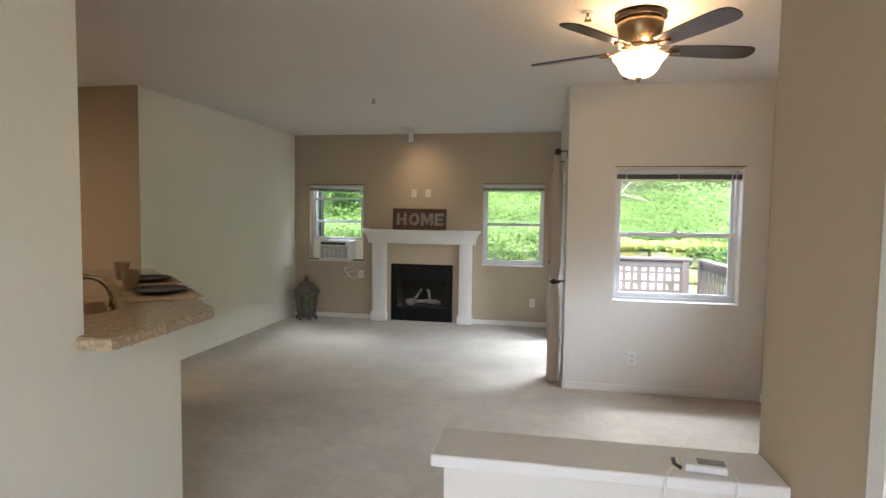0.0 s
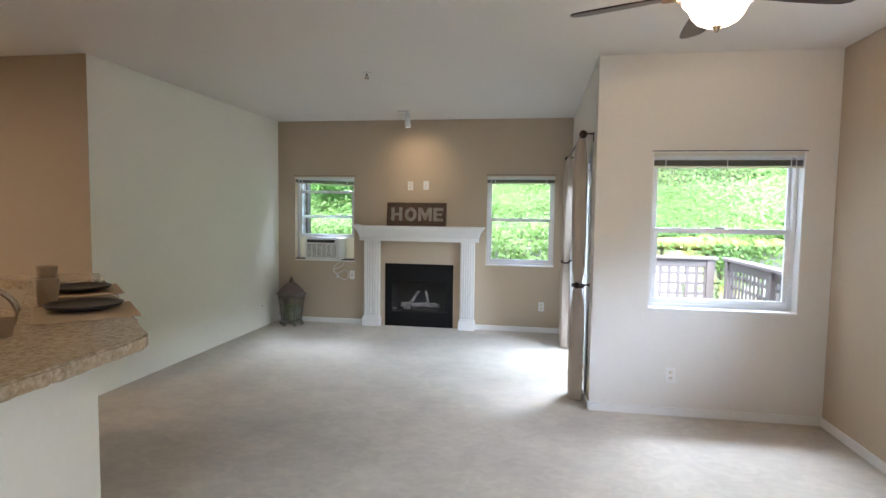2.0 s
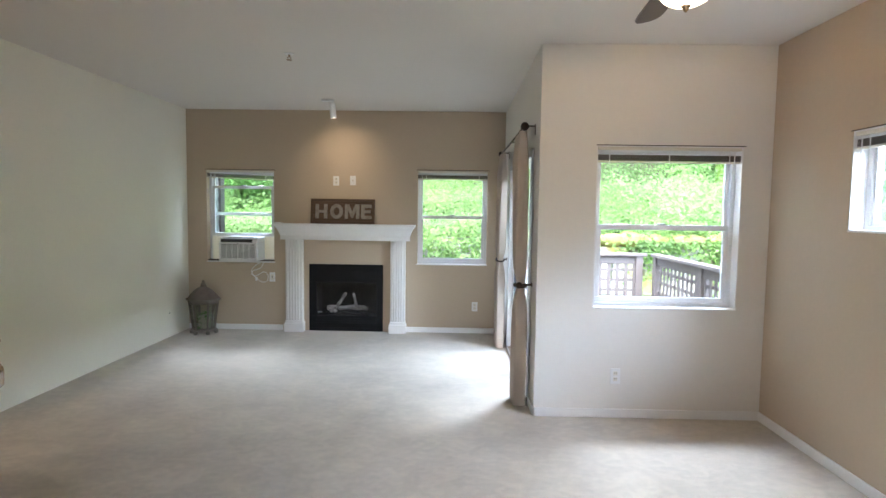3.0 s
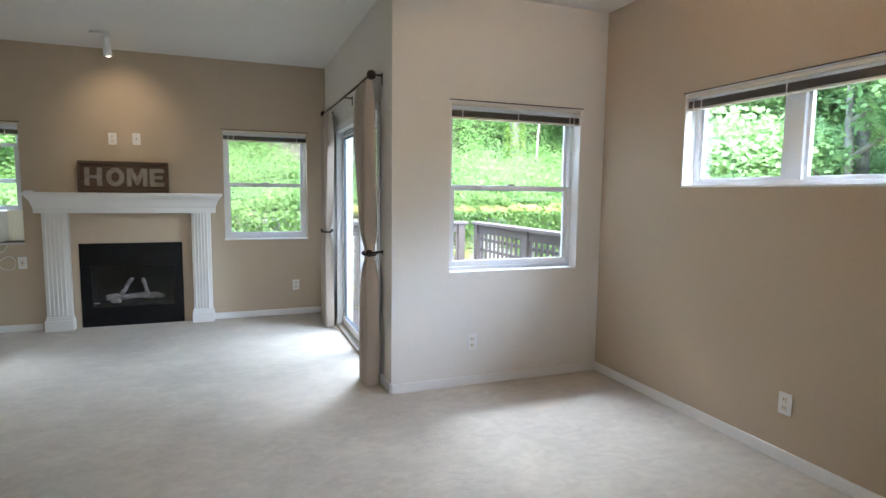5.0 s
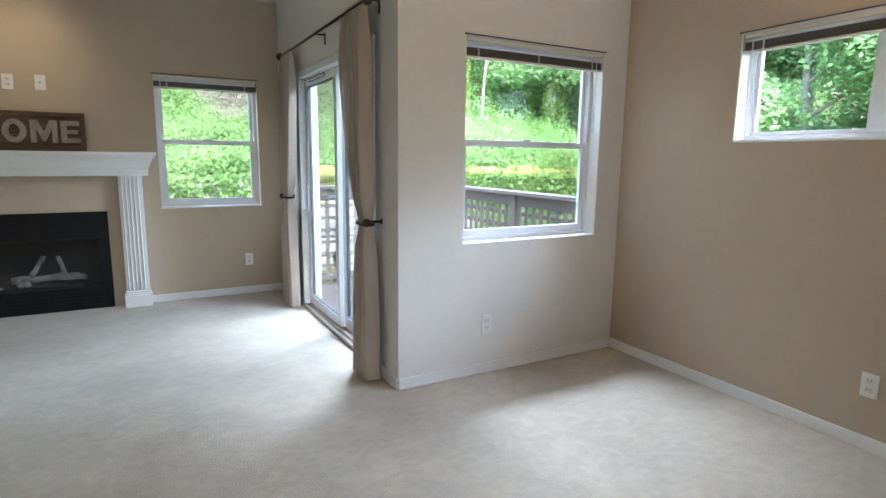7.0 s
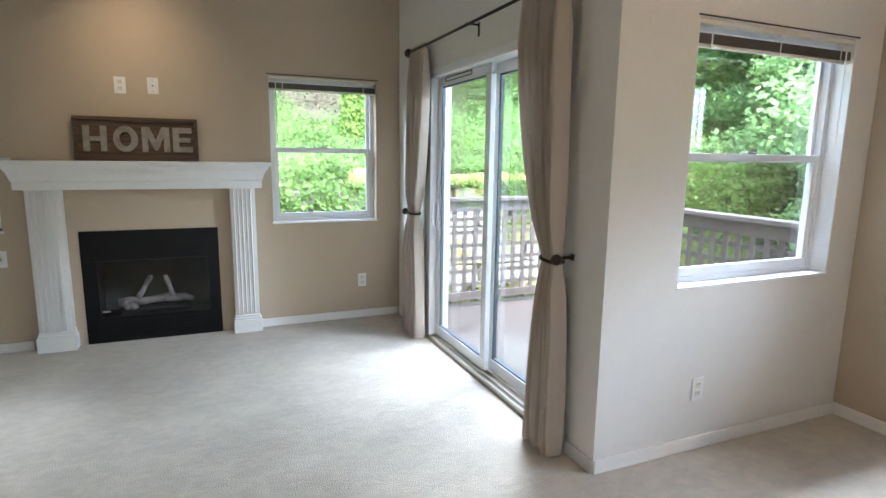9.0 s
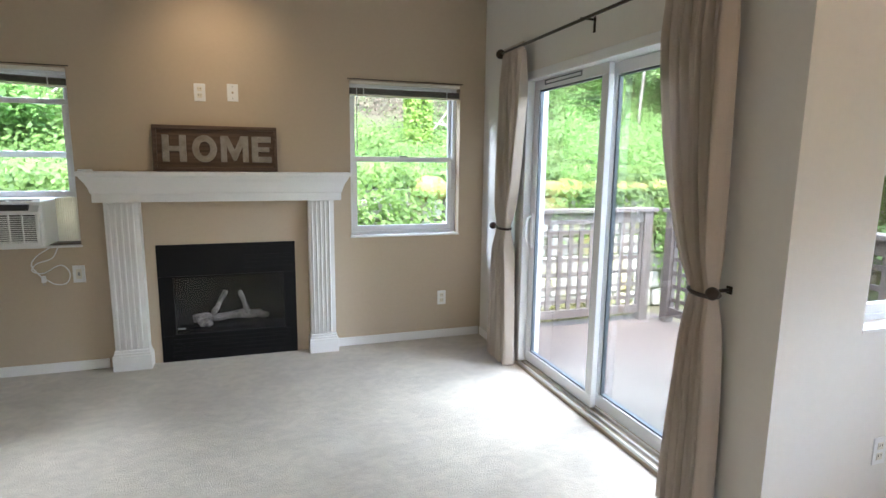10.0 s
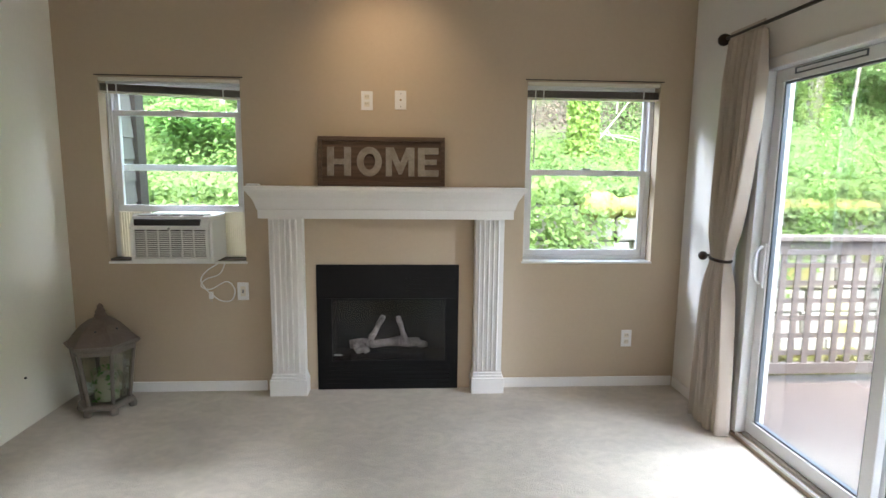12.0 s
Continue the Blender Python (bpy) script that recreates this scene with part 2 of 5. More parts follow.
M_LANTERN_ROOF = material("rusted_lantern_metal", (0.15, 0.115, 0.09), rough=0.75, metal=0.2, var=0.25, scale=14, fine=120, stain=(0.16, 0.13, 0.11), stain_scale=6, stain_amount=0.5)
M_JAR = material("greenish_jar", (0.36, 0.34, 0.25), rough=0.5, var=0.06)
M_PLASTIC = material("white_plastic", (0.78, 0.78, 0.77), rough=0.35, var=0.02, scale=6, fine=60)
M_GREY_PLASTIC = material("grey_plastic", (0.26, 0.265, 0.265), rough=0.45, var=0.05)
M_DARK_PLASTIC = material("dark_plastic", (0.03, 0.03, 0.032), rough=0.4, var=0.1)
M_IVORY_PLASTIC = material("ivory_accordion_plastic", (0.72, 0.68, 0.58), rough=0.5, var=0.04)
M_BLIND = material("grey_blind_slat", (0.12, 0.10, 0.09), rough=0.5, var=0.06)
M_PLATE = material("charcoal_stoneware", (0.022, 0.018, 0.018), rough=0.32, var=0.25, scale=20, fine=120)
M_CUP = material("brown_stoneware", (0.33, 0.23, 0.14), rough=0.5, var=0.18, scale=18, fine=140, stain=(0.4, 0.3, 0.2), stain_scale=14, stain_amount=0.5)
M_MAT = material("woven_jute", (0.50, 0.37, 0.23), rough=0.9, var=0.15, scale=10, fine=260, bump=0.6, bump_scale=260)
M_CABINET = wood_material("oak_cabinet", (0.22, 0.13, 0.06), (0.36, 0.23, 0.12))
M_DECK = material("coated_deck", (0.10, 0.077, 0.07), rough=0.7, var=0.12, scale=2.5, fine=60, bump=0.3, bump_scale=60, stain=(0.065, 0.051, 0.047), stain_scale=1.3, stain_amount=0.5)
M_RAIL = material("painted_grey_brown_wood", (0.105, 0.085, 0.08), rough=0.7, var=0.15, scale=6, fine=70, bump=0.3, bump_scale=80)
M_STONE = material("lichened_stone", (0.29, 0.28, 0.25), rough=0.9, var=0.25, scale=5, fine=45, bump=0.8, bump_scale=22, stain=(0.30, 0.26, 0.04), stain_scale=1.6, stain_amount=0.9, random=0.2)
M_MORTAR = material("mossy_joint", (0.12, 0.13, 0.075), rough=1.0, var=0.2)
M_MOSS = material("yellow_moss", (0.19, 0.18, 0.045), rough=1.0, var=0.35, scale=6, fine=60, bump=1.0, bump_scale=50)
M_SOIL = material("hill_soil", (0.085, 0.075, 0.045), rough=1.0, var=0.3, scale=1.5, fine=30, bump=1.0, bump_scale=9, stain=(0.085, 0.13, 0.035), stain_scale=0.9, stain_amount=0.8)
M_BARK = material("pale_bark", (0.34, 0.30, 0.25), rough=0.95, var=0.35, scale=9, fine=60, bump=1.0, bump_scale=30, stain=(0.12, 0.1, 0.08), stain_scale=5, stain_amount=0.7)
M_SIDING = material("grey_lap_siding", (0.17, 0.16, 0.145), rough=0.7, var=0.08, scale=4, fine=60)
M_SIDING_POST = material("brown_corner_board", (0.055, 0.046, 0.042), rough=0.7, var=0.1, scale=4, fine=60)
M_IVY = leaf_material("ivy_leaves", (0.08, 0.16, 0.035), (0.24, 0.36, 0.09), glow=0.6)
M_GRASS = leaf_material("hill_green", (0.055, 0.115, 0.03), (0.20, 0.315, 0.08))
M_IVY_BRIGHT = leaf_material("bright_ivy_leaves", (0.14, 0.24, 0.035), (0.30, 0.43, 0.085))
M_LEAF = leaf_material("maple_leaves", (0.13, 0.27, 0.07), (0.34, 0.52, 0.17), glow=0.6)
# paler copy of the maple leaves, with bright hazy daylight put into the colour
M_MAPLE_LIT = leaf_material("lit_maple_leaves", (0.22, 0.39, 0.14), (0.48, 0.64, 0.30), glow=0.5)
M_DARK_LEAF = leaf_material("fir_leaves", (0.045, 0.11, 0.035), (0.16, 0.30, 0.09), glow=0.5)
M_LITTER = leaf_material("dry_leaf_litter", (0.07, 0.05, 0.035), (0.2, 0.155, 0.11), glow=0.1)
M_TWIG = material("dry_twig", (0.36, 0.32, 0.26), rough=0.9, var=0.2)
M_BULB = emitter("frosted_glass_bowl_lit", (1.0, 0.72, 0.42), 0.42)
M_SPOT = emitter("spot_lamp_face", (1.0, 0.78, 0.5), 3.0)
M_STEEL = material("steel", (0.45, 0.42, 0.38), rough=0.3, metal=1.0, var=0.05)
# even dark brown for the sheet that darkens the sink area
M_SINK_SHEET = material("dark_brown_sink_sheet", (0.17, 0.125, 0.08), rough=0.4, var=0.12, scale=8)
M_TRACK = material("silver_door_track", (0.55, 0.53, 0.5), rough=0.35, metal=0.8, var=0.1, scale=10)
M_GASKET = material("grey_gasket", (0.10, 0.12, 0.14), rough=0.5, var=0.1)
M_THRESH = material("brown_threshold", (0.32, 0.26, 0.19), rough=0.6, var=0.15, scale=14)


def curtain_material():
    m = material("cream_linen", (0.56, 0.485, 0.405), rough=0.9, var=0.06, scale=5, fine=200, bump=0.4, bump_scale=260, spec=0.2)
    n, l = nodes_of(m)
    p = n["Principled BSDF"]
    tl, mx = n.new("ShaderNodeBsdfTranslucent"), n.new("ShaderNodeMixShader")
    tl.inputs["Color"].default_value = (0.50, 0.42, 0.34, 1)
    mx.inputs["Fac"].default_value = 0.22
    l.new(p.outputs["BSDF"], mx.inputs[1])
    l.new(tl.outputs["BSDF"], mx.inputs[2])
    l.new(mx.outputs["Shader"], n["Material Output"].inputs["Surface"])
    return m


M_CURTAIN = curtain_material()


def let_light_through(m, color, amount):
    n, l = nodes_of(m)
    tl, mx = n.new("ShaderNodeBsdfTranslucent"), n.new("ShaderNodeMixShader")
    tl.inputs["Color"].default_value = (*color, 1)
    mx.inputs["Fac"].default_value = amount
    l.new(n["Principled BSDF"].outputs["BSDF"], mx.inputs[1])
    l.new(tl.outputs["BSDF"], mx.inputs[2])
    l.new(mx.outputs["Shader"], n["Material Output"].inputs["Surface"])


M_ACCORDION = material("translucent_accordion_plastic", (0.9, 0.87, 0.79), rough=0.5, var=0.04)
let_light_through(M_ACCORDION, (0.95, 0.92, 0.84), 0.6)


# ---- building helpers ----
BASE = {}


def thing(name, at, label, category, group="", kind=""):
    """An Empty at the thing's base, which parents its parts."""
    e = new(name)
    e.empty_display_size = 0.05
    e.location = at
    BASE[e.name] = Vector(at)
    return tagged(e, label, category, group, kind)


def part(name, bm, mat, parent=None, label="", smooth=False):
    """Links a bmesh, drawn in world metres, as one mesh object under a thing or part."""
    off = BASE.get(parent.name, Vector()) if parent else Vector()
    if off.length:
        bmesh.ops.translate(bm, verts=bm.verts, vec=-off)
    bmesh.ops.recalc_face_normals(bm, faces=bm.faces)
    me = bpy.data.meshes.new(name)
    bm.to_mesh(me)
    bm.free()
    me.materials.append(mat)
    if smooth:
        for f in me.polygons:
            f.use_smooth = True
    ob = new(name, me)
    if parent:
        ob.parent = parent
        BASE[ob.name] = off
    if label:
        tagged(ob, label)
    return ob


def solid(name, bm, mat, label, category, kind="", group="", smooth=False):
    return tagged(part(name, bm, mat, None, "", smooth), label, category, group, kind)


def box(bm, x0, x1, y0, y1, z0, z1, bevel=0.0):
    x0, x1, y0, y1, z0, z1 = min(x0, x1), max(x0, x1), min(y0, y1), max(y0, y1), min(z0, z1), max(z0, z1)
    vs = [bm.verts.new((x, y, z)) for x in (x0, x1) for y in (y0, y1) for z in (z0, z1)]
    fs = [bm.faces.new([vs[i] for i in q]) for q in ((0, 1, 3, 2), (4, 6, 7, 5), (0, 4, 5, 1), (2, 3, 7, 6), (0, 2, 6, 4), (1, 5, 7, 3))]
    if bevel:
        es = list({e for f in fs for e in f.edges})
        bmesh.ops.bevel(bm, geom=es, offset=bevel, segments=2, affect="EDGES", profile=0.5)
    return vs


def boxes(*args, bevel=0.0):
    bm = bmesh.new()
    for a in args:
        box(bm, *a, bevel=bevel)
    return bm


def prism(bm, pts, z0, z1):
    lo, hi = [bm.verts.new((x, y, z0)) for x, y in pts], [bm.verts.new((x, y, z1)) for x, y in pts]
    n = len(pts)
    bm.faces.new(lo)
    bm.faces.new(hi)
    for i in range(n):
        bm.faces.new((lo[i], lo[(i + 1) % n], hi[(i + 1) % n], hi[i]))


def rings(bm, loops, cap=True):
    n = len(loops[0])
    vs = [[bm.verts.new(p) for p in lp] for lp in loops]
    for a, b in zip(vs, vs[1:]):
        for i in range(n):
            bm.faces.new((a[i], a[(i + 1) % n], b[(i + 1) % n], b[i]))
    if cap:
        bm.faces.new(vs[0])
        bm.faces.new(vs[-1])


def lathe(bm, profile, at, seg=28, turn=0.0, cap=True):
    cx, cy, cz = at
    rings(bm, [[(cx + r * math.cos(turn + 2 * math.pi * i / seg), cy + r * math.sin(turn + 2 * math.pi * i / seg), cz + z) for i in range(seg)]
               for r, z in profile], cap)


def tube(bm, pts, r, seg=8):
    """A round bar along a line of points; r may be a list."""
    pts = [Vector(p) for p in pts]
    rs = list(r) + [r[-1]] * len(pts) if isinstance(r, (list, tuple)) else [r] * len(pts)
    loops = []
    side = None
    for i, p in enumerate(pts):
        d = (pts[min(i + 1, len(pts) - 1)] - pts[max(i - 1, 0)]).normalized()
        if side is None:
            side = d.orthogonal().normalized()
        side = (side - d * side.dot(d)).normalized()
        up = d.cross(side)
        loops.append([p + (side * math.cos(a) + up * math.sin(a)) * rs[i] for a in [2 * math.pi * k / seg for k in range(seg)]])
    rings(bm, loops)


def smooth_line(pts, n=8):
    """Points of a smooth curve through the given ones."""
    pts = [Vector(p) for p in pts]
    out = []
    for i in range(len(pts) - 1):
        p0, p1, p2, p3 = pts[max(i - 1, 0)], pts[i], pts[i + 1], pts[min(i + 2, len(pts) - 1)]
        for k in range(n):
            t = k / n
            out.append(0.5 * (2 * p1 + (p2 - p0) * t + (2 * p0 - 5 * p1 + 4 * p2 - p3) * t * t + (3 * p1 - p0 - 3 * p2 + p3) * t ** 3))
    return out + [pts[-1]]


def wall_slab(name, axis, c0, c1, u0, u1, z0, z1, mat, label, holes=()):
    """A wall with thickness c0..c1 and real openings; axis is the way its face looks."""
    us = sorted({u0, u1, *[h[0] for h in holes], *[h[1] for h in holes]})
    zs = sorted({z0, z1, *[h[2] for h in holes], *[h[3] for h in holes]})
    gap = lambda i, j: not (0 <= i < len(us) - 1 and 0 <= j < len(zs) - 1) or any(
        h[0] - 1e-6 <= us[i] and us[i + 1] <= h[1] + 1e-6 and h[2] - 1e-6 <= zs[j] and zs[j + 1] <= h[3] + 1e-6 for h in holes)
    bm = bmesh.new()
    seen = {}

    def v(u, c, z):
        k = (round(u, 5), round(c, 5), round(z, 5))
        if k not in seen:
            seen[k] = bm.verts.new((c, u, z) if axis == "x" else (u, c, z))
        return seen[k]
    for i in range(len(us) - 1):
        for j in range(len(zs) - 1):
            if gap(i, j):
                continue
            a, b, p, q = us[i], us[i + 1], zs[j], zs[j + 1]
            for c in (c0, c1):
                bm.faces.new((v(a, c, p), v(b, c, p), v(b, c, q), v(a, c, q)))
            for di, dj, e in ((-1, 0, ((a, p), (a, q))), (1, 0, ((b, p), (b, q))), (0, -1, ((a, p), (b, p))), (0, 1, ((a, q), (b, q)))):
                if gap(i + di, j + dj):
                    (ua, za), (ub, zb) = e
                    bm.faces.new((v(ua, c0, za), v(ub, c0, zb), v(ub, c1, zb), v(ua, c1, za)))
    return solid(name, bm, mat, label, "wall", "structure")


# ---- plan, in metres ----
CEIL = 2.752
Y_FIRE = 8.045      # fireplace wall
Y_JOG = 5.26        # wall with the deck window
X_SLIDE = 0.335     # wall with the sliding door
X_RIGHT = 2.02      # wall with the high window
X_LEFT = -3.632      # long white wall
Y_LEFT_END = 4.75   # where the kitchen recess begins
THICK = 0.16

WIN_FL = (-3.395, -2.53, 0.852, 2.012)
WIN_FR = (-0.75, 0.135, 0.855, 2.034)
WIN_JOG = (0.75, 1.812, 0.823, 2.03)
WIN_HIGH = (3.10, 4.451, 1.446, 2.03)
DOOR = (5.585, 7.32, 0.0, 2.035)

# ---- structure ----
PLAN = [(-6.0, -2.6), (2.2, -2.6), (2.2, Y_JOG + THICK), (X_SLIDE + THICK, Y_JOG + THICK), (X_SLIDE + THICK, 8.2), (-6.0, 8.2)]
bm = bmesh.new()
prism(bm, PLAN, -0.2, 0.0)
solid("floor", bm, M_CARPET, "beige cut-pile carpet with brushed patches", "floor", "structure")
bm = bmesh.new()
prism(bm, PLAN, CEIL, CEIL + 0.18)
solid("ceiling", bm, M_CEIL, "off-white lightly textured ceiling", "ceiling", "structure")
FIREBOX = (-2.06, -1.20, 0.05, 0.80)
wall_slab("wall_fireplace", "y", Y_FIRE, Y_FIRE + THICK, X_LEFT - THICK, X_SLIDE + THICK, 0, CEIL, M_TAN,
          "taupe painted wall with two windows and fireplace", [WIN_FL, WIN_FR, FIREBOX])
wall_slab("wall_jog", "y", Y_JOG, Y_JOG + THICK, X_SLIDE, X_RIGHT, 0, CEIL, M_WHITE_WALL,
          "off-white painted wall with a window to the deck", [WIN_JOG])
wall_slab("wall_slider", "x", X_SLIDE, X_SLIDE + THICK, Y_JOG + THICK, Y_FIRE, 0, CEIL, M_WHITE_WALL,
          "off-white painted wall with the sliding door", [DOOR])
wall_slab("wall_right", "x", X_RIGHT, X_RIGHT + THICK, 1.2, Y_JOG + THICK, 0, CEIL, M_TAN,
          "taupe painted wall with a high window", [WIN_HIGH])
wall_slab("wall_left", "x", X_LEFT - THICK, X_LEFT, Y_LEFT_END, Y_FIRE, 0, CEIL, M_BRIGHT_WALL, "long white painted wall")
wall_slab("wall_kitchen_back", "y", Y_LEFT_END, Y_LEFT_END + THICK, -6.0, X_LEFT - THICK, 0, CEIL, M_TAN, "taupe painted wall of the kitchen recess")
solid("wall_kitchen_return", boxes((X_LEFT - THICK, X_LEFT, Y_LEFT_END - 0.004, Y_LEFT_END - 0.0005, 0, CEIL)), M_TAN, "taupe painted end of the long wall", "wall", "structure")
wall_slab("wall_kitchen_side", "x", -6.0, -5.84, -2.44, Y_LEFT_END, 0, CEIL, M_WHITE_WALL, "off-white kitchen side wall")
WIN_ENTRY = (-1.2, 1.0, 0.25, 2.15)
wall_slab("wall_behind", "y", -2.6, -2.44, -6.0, 2.2, 0, CEIL, M_WHITE_WALL, "off-white wall behind the entry", [WIN_ENTRY])
wall_slab("wall_entry", "x", -1.70, -1.542, -2.44, 1.882, 0, CEIL, M_BRIGHT_WALL, "white wall beside the breakfast bar")
wall_slab("wall_stub", "y", 1.31, 1.862, 0.777, X_RIGHT, 0, CEIL, M_TAN, "taupe painted wall end beside the entry")
wall_slab("wall_hall", "x", X_RIGHT, X_RIGHT + THICK, -2.44, 1.2, 0, CEIL, M_WHITE_WALL, "off-white hallway wall")
bm = bmesh.new()
prism(bm, [(-1.542, 1.882), (-1.542, 2.43), (-2.92, 3.83), (-3.02, 3.73), (-1.70, 2.36), (-1.70, 1.882)], 0, 1.07)
solid("wall_bar", bm, M_BRIGHT_WALL, "off-white half wall under the breakfast bar", "wall", "structure")
solid("trim_entry", boxes((0.767, 0.779, 1.25, 1.308, 0, 2.1), bevel=0.003), M_TRIM, "white door casing edge", "trim", "structure")


def baseboard(x0, x1, y0, y1):
    ob = solid("baseboard", boxes((x0, x1, y0, y1, 0.0, 0.068), bevel=0.004), M_TRIM, "white painted baseboard along the carpet", "baseboard", "structure")
    return ob


baseboard(X_LEFT + 0.002, -2.43, Y_FIRE - 0.014, Y_FIRE - 0.001)
baseboard(-0.885, X_SLIDE - 0.015, Y_FIRE - 0.014, Y_FIRE - 0.001)
baseboard(X_SLIDE - 0.001, X_RIGHT - 0.015, Y_JOG - 0.014, Y_JOG - 0.001)
baseboard(X_RIGHT - 0.014, X_RIGHT - 0.001, 1.87, Y_JOG - 0.001)
baseboard(X_SLIDE - 0.014, X_SLIDE - 0.001, 7.35, Y_FIRE - 0.016)
baseboard(X_SLIDE - 0.014, X_SLIDE - 0.001, Y_JOG + 0.001, 5.52)


# ---- windows ----
def mapper(axis, c):
    """From (along the wall, depth outwards, height) to the world."""
    return (lambda u0, u1, d0, d1, z0, z1: (u0, u1, c + d0, c + d1, z0, z1)) if axis == "y" else \
           (lambda u0, u1, d0, d1, z0, z1: (c + d0, c + d1, u0, u1, z0, z1))


def ring_boxes(m, u0, u1, d0, d1, z0, z1, w, wb=None):
    wb = wb or w
    return [m(u0, u1, d0, d1, z1 - w, z1), m(u0, u1, d0, d1, z0, z0 + wb), m(u0, u0 + w, d0, d1, z0 + wb, z1 - w), m(u1 - w, u1, d0, d1, z0 + wb, z1 - w)]


def pane(m, u0, u1, d, z0, z1, parent):
    p = part("pane", boxes(m(u0, u1, d, d + 0.004, z0, z1)), M_GLASS, parent, "clear glass")
    p.visible_shadow = False
    return p


def window(name, axis, c, hole, label, kind="hung", rail=1.45, raised=None, reveal=M_TRIM):
    u0, u1, z0, z1 = hole
    m = mapper(axis, c)
    at = (c + 0.05, u0, z0) if axis == "x" else (u0, c + 0.05, z0)
    w = thing(name, at, label, "window", kind="structure")
    part("window_sill", boxes(m(u0, u1, -0.004, 0.09, z0, z0 + 0.014), bevel=0.003), M_TRIM, w)
    for a in (m(u0, u0 + 0.008, 0.001, 0.09, z0 + 0.014, z1 - 0.008), m(u1 - 0.008, u1, 0.001, 0.09, z0 + 0.014, z1 - 0.008), m(u0, u1, 0.001, 0.09, z1 - 0.008, z1)):
        part("jamb", boxes(a), reveal, w)
    part("window_frame", boxes(*ring_boxes(m, u0 + 0.002, u1 - 0.002, 0.09, 0.155, z0 + 0.002, z1 - 0.002, 0.036), bevel=0.003), M_VINYL, w)
    a, b, lo, hi = u0 + 0.039, u1 - 0.039, z0 + 0.039, z1 - 0.039
    if kind == "hung":
        s1 = part("sash", boxes(*ring_boxes(m, a, b, 0.124, 0.148, rail - 0.02, hi, 0.026, 0.04), bevel=0.003), M_VINYL, w, "white upper sash")
        pane(m, a + 0.026, b - 0.026, 0.136, rail + 0.02, hi - 0.026, s1)
        s0, t0 = (lo, rail + 0.02) if raised is None else raised
        s2 = part("sash", boxes(*ring_boxes(m, a, b, 0.094, 0.121, s0, t0, 0.034, 0.042), bevel=0.003), M_VINYL, w, "white lower sash")
        pane(m, a + 0.034, b - 0.034, 0.106, s0 + 0.042, t0 - 0.034, s2)
        mid = (a + b) / 2
        part("latch", boxes(m(mid - 0.03, mid + 0.03, 0.10, 0.13, t0, t0 + 0.012), bevel=0.003), M_GREY_PLASTIC, w, "small grey sash lock")
    else:
        mid = (u0 + u1) / 2
        part("mullion", boxes(m(mid - 0.052, mid + 0.052, 0.092, 0.15, lo, hi), bevel=0.003), M_VINYL, w)
        for p0, p1, d in ((a, mid - 0.052, 0.125), (mid + 0.052, b, 0.115)):
            s = part("sash", boxes(*ring_boxes(m, p0, p1, d - 0.012, d + 0.014, lo, hi, 0.02), bevel=0.002), M_VINYL, w)
            pane(m, p0 + 0.02, p1 - 0.02, d, lo + 0.02, hi - 0.02, s)
    return w


def blind(axis, c, hole, drop, wand_end, group="raised blinds", sag=0.0):
    """A mini blind pulled up: head rail, tight stack of slats, bottom rail, ladders and wand."""
    u0, u1, z0, z1 = hole
    m = mapper(axis, c)
    a, b = u0 + 0.012, u1 - 0.012
    t = thing("window_blind", (c + 0.03, a, z1 - drop) if axis == "x" else (a, c + 0.03, z1 - drop),
              "raised grey-brown slatted blind hanging under the window head", "blind", group)
    # thin dark line along the opening's top edge, reaching slightly past both ends
    part("head_edge_strip", boxes(m(u0 - 0.006, u1 + 0.012, -0.006, -0.001, z1 - 0.001, z1 + 0.005)), M_SIDING_POST, t, "thin dark brown strip along the window head")
    part("head_rail", boxes(m(a, b, 0.004, 0.04, z1 - 0.030, z1 - 0.010), bevel=0.002), M_IVORY_PLASTIC, t, "white metal head rail")

    def tilted(bm):
        for v in bm.verts:
            k = ((v.co.y if axis == "x" else v.co.x) - a) / (b - a)
            v.co.z -= sag * k
        return bm
    n = 8
    for i in range(n):
        z = z1 - drop + 0.010 + i * 0.0052
        part("slat", tilted(boxes(m(a, b, 0.014 + 0.002 * (i % 2), 0.048, z, z + 0.0032))), M_BLIND, t)
    part("bottom_rail", tilted(boxes(m(a, b, 0.014, 0.05, z1 - drop - 0.006, z1 - drop + 0.006), bevel=0.002)), M_IVORY_PLASTIC, t)
    for k in (0.08, 0.5, 0.92) if b - a > 0.95 else (0.12, 0.88):
        u = a + (b - a) * k
        part("ladder_tape", tilted(boxes(m(u - 0.004, u + 0.004, 0.010, 0.0115, z1 - drop - 0.012, z1 - 0.015))), M_PLASTIC, t)
    u = a + 0.05 if wand_end < 0 else b - 0.05
    bm = bmesh.new()
    x0, x1, y0, y1, _, _ = m(u, u, 0.006, 0.006, 0, 1)
    tube(bm, [(x0, y0, z1 - 0.05), (x0, y0, z1 - 0.3), (x0, y0, z1 - 0.52)], 0.004, 6)
    part("wand", bm, M_PLASTIC, t, "clear plastic wand")
    return t


